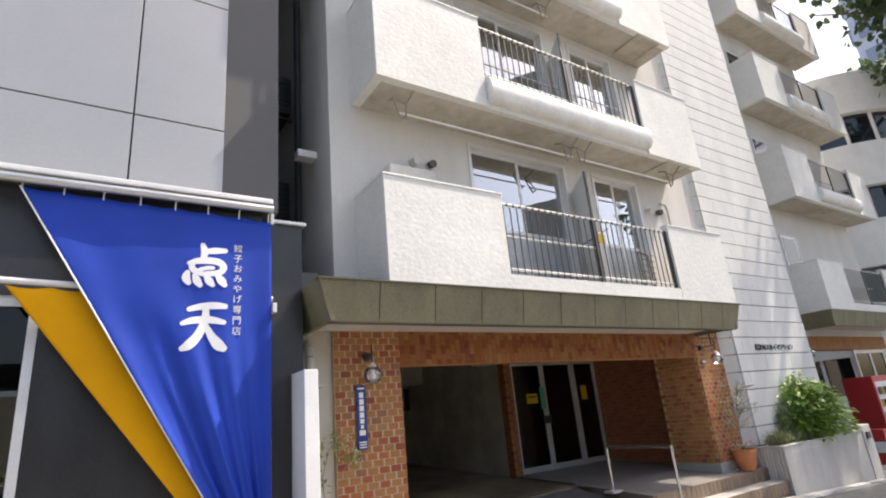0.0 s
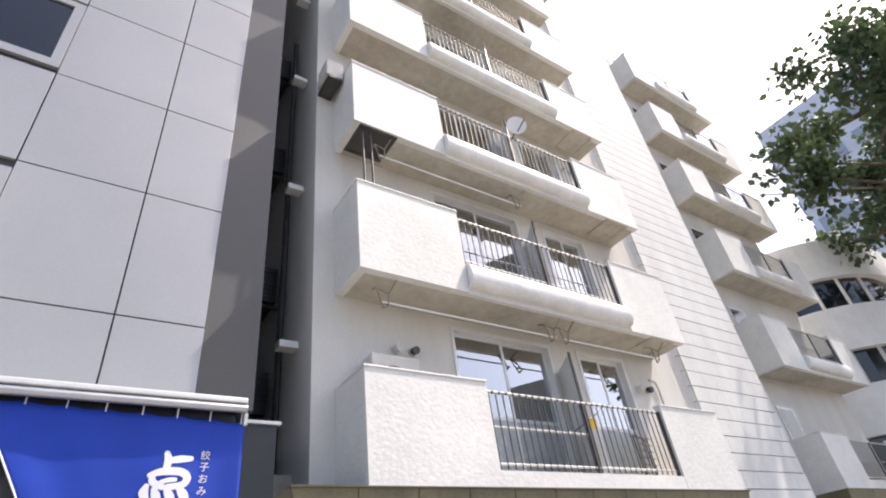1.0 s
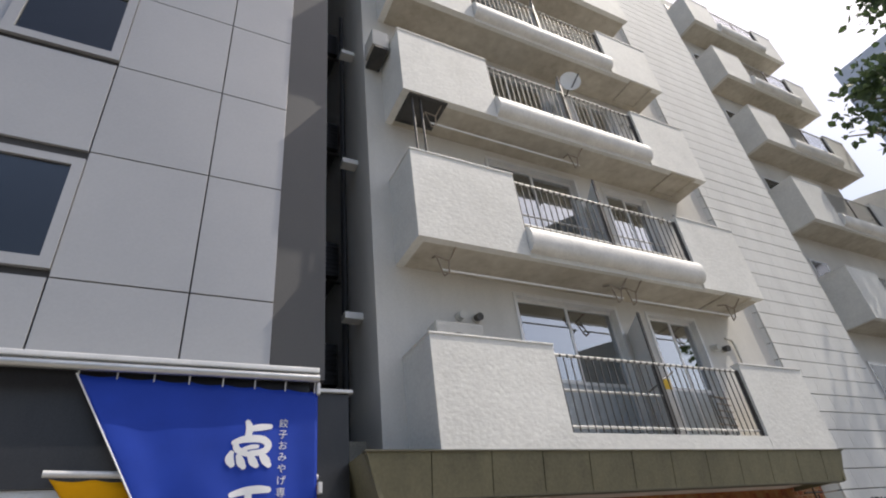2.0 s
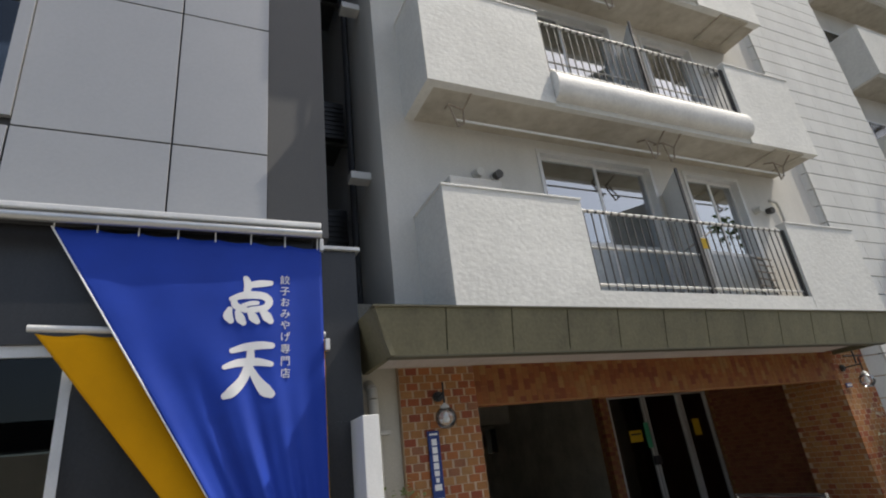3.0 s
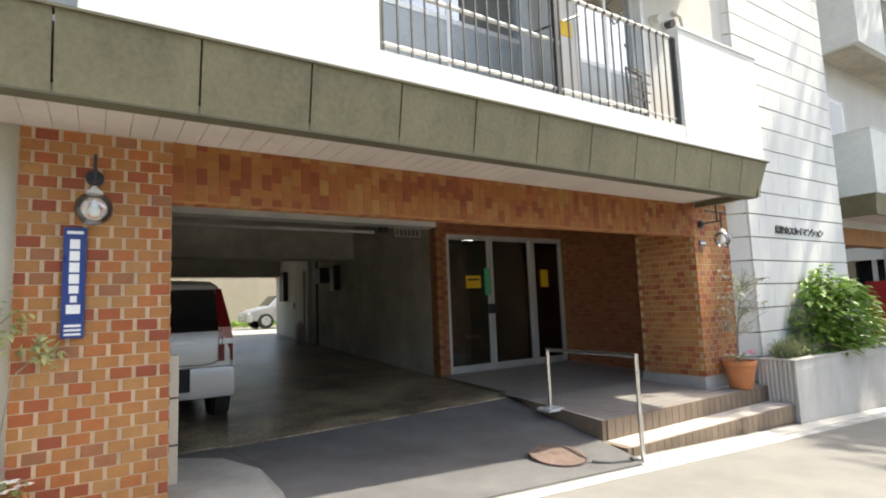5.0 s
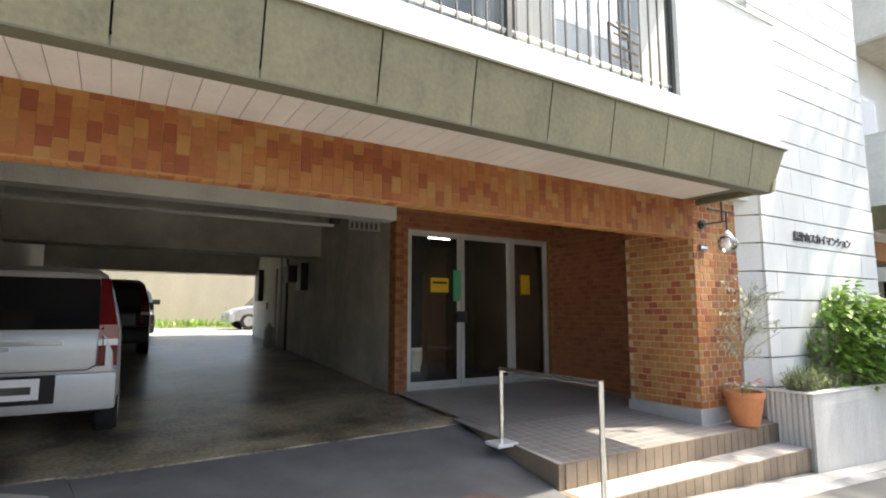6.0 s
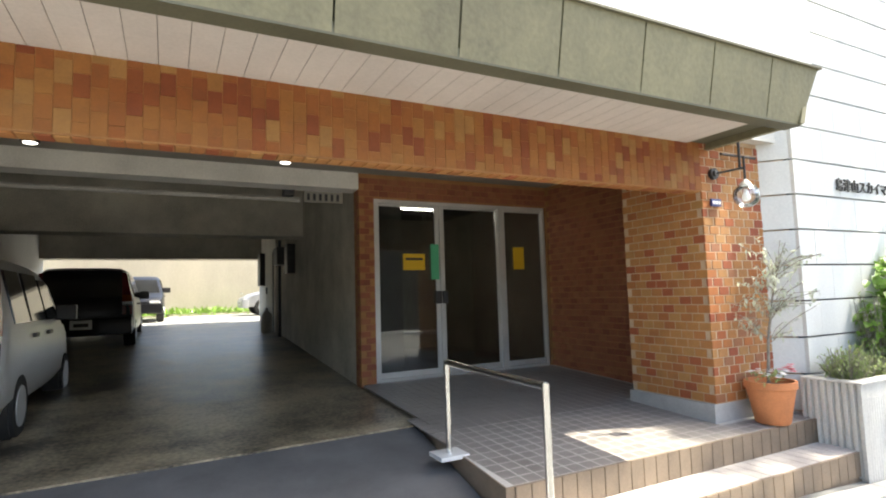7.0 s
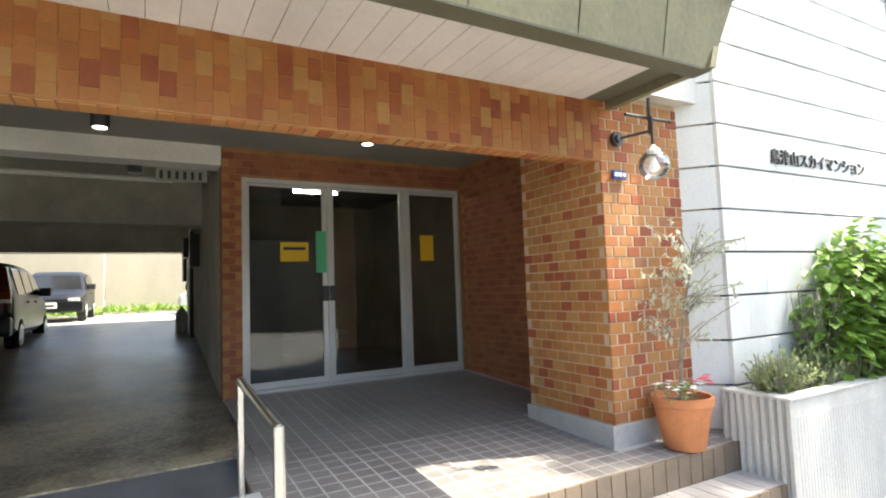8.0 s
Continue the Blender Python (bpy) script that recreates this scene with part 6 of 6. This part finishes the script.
# ---- pale tower in the distance ----
tower = thing("office_tower", (85, 14, 0), "tall pale blue-grey office tower far off", "tower")
part("wall", boxed((78, 0, -2), (100, 18, 57)), "tower", tower)
for k in range(12):
    z = 4 + 4.2 * k
    for a, b in ((1.0, 8.5), (10.0, 17.2)):
        part("window", boxed((77.6, a, z), (77.99, b, z + 2.3)), "tower_dark", tower)
    part("window", boxed((78.6, 18.01, z), (99, 18.4, z + 2.3)), "tower_dark", tower)

# plain unseen walls added behind the eye; the dark one controls glass reflections
solo("opposite_wall", boxed((-14, -9.4, -0.4), (34, -9.0, 4.2)), "gap_dark", "unseen plain wall added across the street to darken glass reflections", "wall", kind="structure")
solo("opposite_hedge_wall", boxed((-14, -9.0, 0.2), (-13.6, 5.0, 3.0)), "far_wall", "plain wall closing the street", "wall", kind="structure")

# ---- cars ----
def car(name, x, y, z, length, width, height, paint, label, rear_to_us=True):
    """A small hatchback; its tail looks to -y at y, or its nose where rear_to_us is False."""
    c = thing(name, (x, y, z), label, "car", "parked cars")
    s = 1 if rear_to_us else -1
    def Y(t):
        return y + (t * length if rear_to_us else (1 - t) * length)
    w, h = width / 2, height
    st = [(0.0, 0.36, 0.50, 0.62, 0.90), (0.012, 0.24, 0.55, 0.66, 0.96), (0.05, 0.20, 0.60, 0.95, 0.99), (0.085, 0.19, 0.62, 0.985, 1.0), (0.30, 0.18, 0.61, 1.0, 1.0), (0.55, 0.18, 0.60, 0.985, 1.0), (0.70, 0.19, 0.59, 0.90, 1.0), (0.80, 0.20, 0.58, 0.62, 0.99), (0.93, 0.22, 0.50, 0.54, 0.95), (0.985, 0.26, 0.42, 0.46, 0.86), (1.0, 0.30, 0.38, 0.42, 0.80)]
    bm = bmesh.new()
    rings = []
    for t, zb, zm, zt, k in st:
        half = [(0.90 * w * k, zb * h), (w * k, (zb + 0.06) * h), (w * k * 1.0, (zb + zm) / 2 * h), (w * k * 0.985, zm * h), (w * k * (0.985 - 0.20 * max(0, zt - zm) / 0.4), max(zt - 0.035, zm + 0.004) * h), (w * k * (0.90 - 0.22 * max(0, zt - zm) / 0.4), zt * h), (w * k * 0.4, (zt + 0.008) * h)]
        ring = [bm.verts.new((x + px, Y(t), z + pz)) for px, pz in half] + [bm.verts.new((x - px, Y(t), z + pz)) for px, pz in half[::-1]]
        rings.append(ring)
    m = len(rings[0])
    for r0, r1 in zip(rings, rings[1:]):
        for i in range(m):
            bm.faces.new((r0[i], r0[(i + 1) % m], r1[(i + 1) % m], r1[i]))
    bm.faces.new(rings[0])
    bm.faces.new(rings[-1][::-1])
    body = part("body", bm, paint, c, smooth=True)
    # side windows
    for sx in (1, -1):
        for ta, tb in ((0.11, 0.27), (0.29, 0.48), (0.50, 0.68)):
            bm = bmesh.new()
            lo, hi = 0.635 * h, (0.925 if tb < 0.6 else 0.90) * h
            inset = 0.06 if tb > 0.6 else 0.012
            out = [(w * 0.992, Y(ta), lo), (w * 0.992, Y(tb), lo), (w * 0.845, Y(tb - inset), hi), (w * 0.845, Y(ta + 0.012), hi)]
            a = [bm.verts.new((x + sx * px, py, z + pz)) for px, py, pz in out]
            b = [bm.verts.new((x + sx * (px - 0.02), py, z + pz)) for px, py, pz in out]
            bm.faces.new(a)
            bm.faces.new(b[::-1])
            for j in range(4):
                bm.faces.new((a[j], b[j], b[(j + 1) % 4], a[(j + 1) % 4]))
            part("side_window", bm, "car_glass", c)
        part("mirror", boxed((x + sx * w * 0.96, min(Y(0.66), Y(0.70)), z + 0.62 * h), (x + sx * (w + 0.17), max(Y(0.66), Y(0.70)), z + 0.73 * h), 0.02), "black", c)
        for t in (0.30, 0.50):
            part("door_handle", boxed((x + sx * w * 0.985, min(Y(t), Y(t + 0.045)), z + 0.54 * h), (x + sx * (w + 0.022), max(Y(t), Y(t + 0.045)), z + 0.565 * h), 0.006), "rail_dark", c)
        for t in (0.17, 0.83):
            wy = Y(t)
            bm = bmesh.new()
            cyl(bm, (x + sx * (w - 0.19), wy, z + 0.29), (x + sx * (w + 0.004), wy, z + 0.29), 0.29, 28)
            bmesh.ops.bevel(bm, geom=[e for e in bm.edges if len(e.link_faces) == 2 and any(len(f.verts) > 8 for f in e.link_faces)], offset=0.03, segments=2, affect="EDGES")
            tyre = part("wheel", bm, "tyre", c, smooth=True)
            bm = bmesh.new()
            cyl(bm, (x + sx * (w - 0.02), wy, z + 0.29), (x + sx * (w + 0.012), wy, z + 0.29), 0.185, 24, 0.17)
            part("rim", bm, "car_silver", tyre)
        # lamps
        if rear_to_us:
            for za, zb, mt in ((0.66, 0.93, "tail_red"), (0.58, 0.66, "amber"), (0.545, 0.58, "alu_white"), (0.43, 0.545, "tail_red")):
                bm = bmesh.new()
                loop = []
                for pz in (za, zb):
                    k = max(0.0, (pz - 0.62) / 0.28)
                    loop.append((w * (0.955 - 0.115 * k), y - 0.012 + 0.15 * k, pz * h, 0.15 - 0.07 * k))
                (xa, ya, zc, wa), (xb, yb, zd, wb) = loop
                ring = [(xa - wa, ya, zc), (xa, ya + 0.03, zc), (xb, yb + 0.03, zd), (xb - wb, yb, zd)]
                f0 = [bm.verts.new((x + sx * px, py, z + pz)) for px, py, pz in ring]
                f1 = [bm.verts.new((x + sx * px, py + 0.16, z + pz)) for px, py, pz in ring]
                bm.faces.new(f0)
                bm.faces.new(f1[::-1])
                for j in range(4):
                    bm.faces.new((f0[j], f1[j], f1[(j + 1) % 4], f0[(j + 1) % 4]))
                part("tail_lamp", bm, mt, c)
        else:
            part("head_lamp", boxed((min(x + sx * (w * 0.52), x + sx * w * 0.86), Y(1.0) - 0.01, z + 0.37 * h), (max(x + sx * (w * 0.52), x + sx * w * 0.86), Y(0.95), z + 0.45 * h), 0.02), "alu_white", c)
    # rear or front screen
    bm = bmesh.new()
    if rear_to_us:
        scr = [(-0.80, Y(0.004), 0.635), (0.80, Y(0.004), 0.635), (0.72, Y(0.047), 0.925), (-0.72, Y(0.047), 0.925)]
    else:
        scr = [(-0.86, Y(0.80) - 0.03, 0.60), (0.86, Y(0.80) - 0.03, 0.60), (0.72, Y(0.70) - 0.04, 0.90), (-0.72, Y(0.70) - 0.04, 0.90)]
    a = [bm.verts.new((x + px * w, py - 0.008, z + pz * h)) for px, py, pz in scr]
    b = [bm.verts.new((v.co.x, v.co.y + 0.03, v.co.z)) for v in a]
    bm.faces.new(a)
    bm.faces.new(b[::-1])
    for j in range(4):
        bm.faces.new((a[j], b[j], b[(j + 1) % 4], a[(j + 1) % 4]))
    part("screen", bm, "car_glass", c)
    ye = y
    part("bumper", boxed((x - w * 0.97, ye - 0.05, z + 0.19 * h), (x + w * 0.97, ye + 0.16, z + 0.40 * h), 0.05), paint, c, smooth=True)
    if rear_to_us:
        part("plate_recess", boxed((x - 0.27, ye - 0.058, z + 0.245 * h), (x + 0.27, ye - 0.046, z + 0.395 * h), 0.01), "tyre", c)
        seam = [(-0.80, 0.60), (-0.80, 0.45), (-0.66, 0.415), (0.66, 0.415), (0.80, 0.45), (0.80, 0.60)]
        part("hatch_seam", cyls([[(x + w * px, ye - (0.052 if pz < 0.42 else 0.004), z + pz * h) for px, pz in seam]], 0.005, 6), "black", c)
        part("badge", boxed((x - 0.30, ye - 0.012, z + 0.525 * h), (x - 0.06, ye - 0.001, z + 0.545 * h), 0.003), "alu", c)
        part("screen_label", boxed((x + w * 0.42, Y(0.004) + 0.028, z + 0.66 * h), (x + w * 0.58, Y(0.004) + 0.034, z + 0.695 * h)), "cloth_white", c)
    part("licence_plate", boxed((x - 0.165, ye - 0.066, z + 0.27 * h), (x + 0.165, ye - 0.057, z + 0.38 * h), 0.004), "cloth_white", c)
    part("plate_bar", boxed((x - 0.11, ye - 0.070, z + 0.30 * h), (x + 0.11, ye - 0.0665, z + 0.34 * h)), "rail_dark", c)
    if paint != "car_black":
        part("trim", boxed((x - 0.3, ye - 0.006, z + 0.55 * h), (x + 0.3, ye + 0.02, z + 0.575 * h), 0.006), "alu", c)
    return c

car("white_hatchback", 3.86, 8.28, 0.145, 3.4, 1.475, 1.56, "car_white", "silver-white hatchback parked tail to the street")
car("black_minivan", 4.36, 14.4, 0.43, 3.8, 1.6, 1.52, "car_black", "black minivan parked in the dark garage")
car("dark_car", 4.85, 20.4, 0.70, 3.6, 1.5, 1.4, "car_black", "dark small car standing in the sunlit yard", rear_to_us=False)
silver = car("silver_car", 0, 0, 0, 3.7, 1.65, 1.36, "car_silver", "silver hatchback at the end of the yard", rear_to_us=False)
silver.matrix_basis = Matrix.Translation((8.0, 23.2, 0.735)) @ Matrix.Rotation(radians(-90), 4, "Z")

# ---- bricks and tiles ----
BP, BH = 0.123, 0.075       # brick pitch along and up
full = piece_mesh("brick", (BP - 0.0055, 0.016, BH - 0.0065), "brick", 0.003)
half = piece_mesh("brick", (BP / 2 - 0.006, 0.016, BH - 0.007), "brick", 0.003)
def brick_spots(x0, x1, z0, z1, y):
    fulls, halves = [], []
    n = int((z1 - z0) / BH)
    cols = int((x1 - x0) / BP)
    step = (x1 - x0) / cols
    for r in range(n):
        z = z0 + (r + 0.5) * BH
        yy = y + rng.uniform(-0.0012, 0.0012)
        if r % 2 == 0:
            fulls += [(x0 + (c + 0.5) * step, yy + rng.uniform(-0.0012, 0.0012), z) for c in range(cols)]
        else:
            fulls += [(x0 + (c + 1.0) * step, yy + rng.uniform(-0.0012, 0.0012), z) for c in range(cols - 1)]
            halves += [(x0 + step * 0.25, yy, z), (x1 - step * 0.25, yy, z)]
    return fulls, halves
for pier, x0, x1, z0 in ((pier_left, 2.867, 3.718, 0.10), (pier_right, 9.792, 10.62, 0.295)):
    fu, ha = brick_spots(x0, x1, z0, 2.57, YF + 0.0015)
    pieces("brick", full, pier, fu)
    pieces("brick", half, pier, ha)

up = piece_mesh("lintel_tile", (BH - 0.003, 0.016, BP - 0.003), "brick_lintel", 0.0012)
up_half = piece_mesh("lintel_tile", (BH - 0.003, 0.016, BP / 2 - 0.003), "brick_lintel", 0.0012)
n = int((9.80 - 3.71) / BH)
# upright tiles, every other column shifted by half a tile
for c in range(n):
    x = 3.71 + (c + 0.5) * (6.09 / n)
    zs = [LB + 0.006 + (r + 0.5) * BP for r in range(4)] if c % 2 == 0 else [LB + 0.006 + (r + 1.0) * BP for r in range(3)]
    pieces("lintel_tile", up, lintel, [(x, YF + 0.001 + rng.uniform(-0.0012, 0.0012), z) for z in zs])
    if c % 2:
        pieces("lintel_tile", up_half, lintel, [(x, YF + 0.001, LB + 0.006 + BP / 4), (x, YF + 0.001, LB + 0.006 + 3.75 * BP)])

def brick_sheet(name, parent, place, length, height, material, bp=BP, bh=BH, skip=None):
    """Many bricks joined into one mesh; place(u, v) gives the world point and the outward way."""
    bm = bmesh.new()
    for r in range(int(height / bh)):
        off = 0.5 if r % 2 else 0.0
        for c in range(int(length / bp)):
            u0, u1 = (c + off) * bp + 0.004, min((c + 1 + off) * bp - 0.004, length)
            v0, v1 = r * bh + 0.004, (r + 1) * bh - 0.004
            if u1 - u0 < 0.02 or (skip and skip((u0 + u1) / 2, (v0 + v1) / 2)):
                continue
            vs = [bm.verts.new(place(u, v, d)) for d, e in ((0.0, 0.0), (0.005, 0.002)) for u, v in ((u0 + e, v0 + e), (u1 - e, v0 + e), (u1 - e, v1 - e), (u0 + e, v1 - e))]
            bm.faces.new(vs[4:])
            for k in range(4):
                bm.faces.new((vs[k], vs[(k + 1) % 4], vs[4 + (k + 1) % 4], vs[4 + k]))
    ob = part(name, bm, material, parent)
    tagged(ob, kind="stuff")
M["brick_joined"] = palette("brick_tile_joined", [(0.37, 0.155, 0.048), (0.40, 0.185, 0.058), (0.33, 0.115, 0.036), (0.38, 0.17, 0.05), (0.36, 0.14, 0.042), (0.40, 0.205, 0.068), (0.29, 0.078, 0.028), (0.38, 0.175, 0.055)], joined=True)
# recess tiles: redder mix, also darkened to hold the recess's shade
M["brick_recess_shade"] = palette("recess_shade_joined", [(0.25, 0.085, 0.04), (0.28, 0.105, 0.045), (0.22, 0.065, 0.032), (0.27, 0.09, 0.04)], joined=True)
brick_sheet("bricks", pier_right, lambda u, v, d: (9.80 - d, 6.088 + u, 0.295 + v), 0.91, 2.27, "brick_joined")
brick_sheet("bricks", pier_left, lambda u, v, d: (3.71 + d, 6.088 + u, 0.12 + v), 0.45, 2.45, "brick_joined")
brick_sheet("bricks", recess_wall, lambda u, v, d: (10.42 - d, 7.0 + u, 0.2 + v), 2.02, 2.5, "brick_recess_shade")
brick_sheet("bricks", door_wall, lambda u, v, d: (7.69 + u, 9.02 - d, 0.2 + v), 2.73, 2.5, "brick_recess_shade", skip=lambda u, v: 0.15 < u and v < 2.27)
brick_sheet("bricks", door_wall, lambda u, v, d: (7.69 - d, 9.02 + u, 0.2 + v), 0.2, 2.5, "brick_recess_shade")
brick_sheet("bricks", lintel, lambda u, v, d: (3.71 + u, 6.11 + v, LB - d), 6.09, 0.13, "brick_joined", bp=0.075, bh=0.123)

# landing and step tiles
TP = 0.1165
tile = finish(boxed((-TP / 2 + 0.0055, -TP / 2 + 0.0055, -0.008), (TP / 2 - 0.0055, TP / 2 - 0.0055, 0.002), 0.0012), "tile", "landing_tile")
spots, rest = [], bmesh.new()
for j in range(27):
    for i in range(27):
        x, y = 7.56 + TP * (i + 0.5), 5.81 + TP * (j + 0.5)
        if x < 7.53 + max(0, y - 6.2) * 0.07 or x > 10.70 or (y > 6.05 and x > 9.76 and y < 7.05) or (y > 7.0 and x > 10.40) or y > 8.98:
            continue
        z = 0.125 + (y - 5.8) * 0.045
        if j < 10:
            spots.append(Matrix.Translation((x, y, z)) @ Matrix.Rotation(0.045, 4, "X"))
        else:
            vs = [rest.verts.new((x + a * (TP / 2 - 0.004), y + b * (TP / 2 - 0.004), z + 0.004 + b * 0.0026)) for a, b in ((-1, -1), (1, -1), (1, 1), (-1, 1))]
            low = [rest.verts.new((v.co.x, v.co.y, v.co.z - 0.01)) for v in vs]
            rest.faces.new(vs)
            for k in range(4):
                rest.faces.new((vs[k], low[k], low[(k + 1) % 4], vs[(k + 1) % 4]))
pieces("tile", tile, landing, spots)
tagged(part("tiles", rest, "landing_tile", landing), kind="stuff")
nose = finish(boxed((-TP / 2 + 0.004, -0.012, -0.097), (TP / 2 - 0.004, 0.0, 0.094)), "riser_tile", "step_tile")
pieces("riser_tile", nose, landing, [(7.56 + TP * (i + 0.5), 5.80, 0.03) for i in range(27)])
pieces("riser_tile", nose, landing_step, [(7.53 + TP * (i + 0.5), 5.485, -0.165) for i in range(27)])
tread = finish(boxed((-TP / 2 + 0.004, -0.15, -0.006), (TP / 2 - 0.004, 0.148, 0.004)), "tread_tile", "step_tread")
pieces("tread_tile", tread, landing_step, [(7.53 + TP * (i + 0.5), 5.638, -0.07) for i in range(27)])
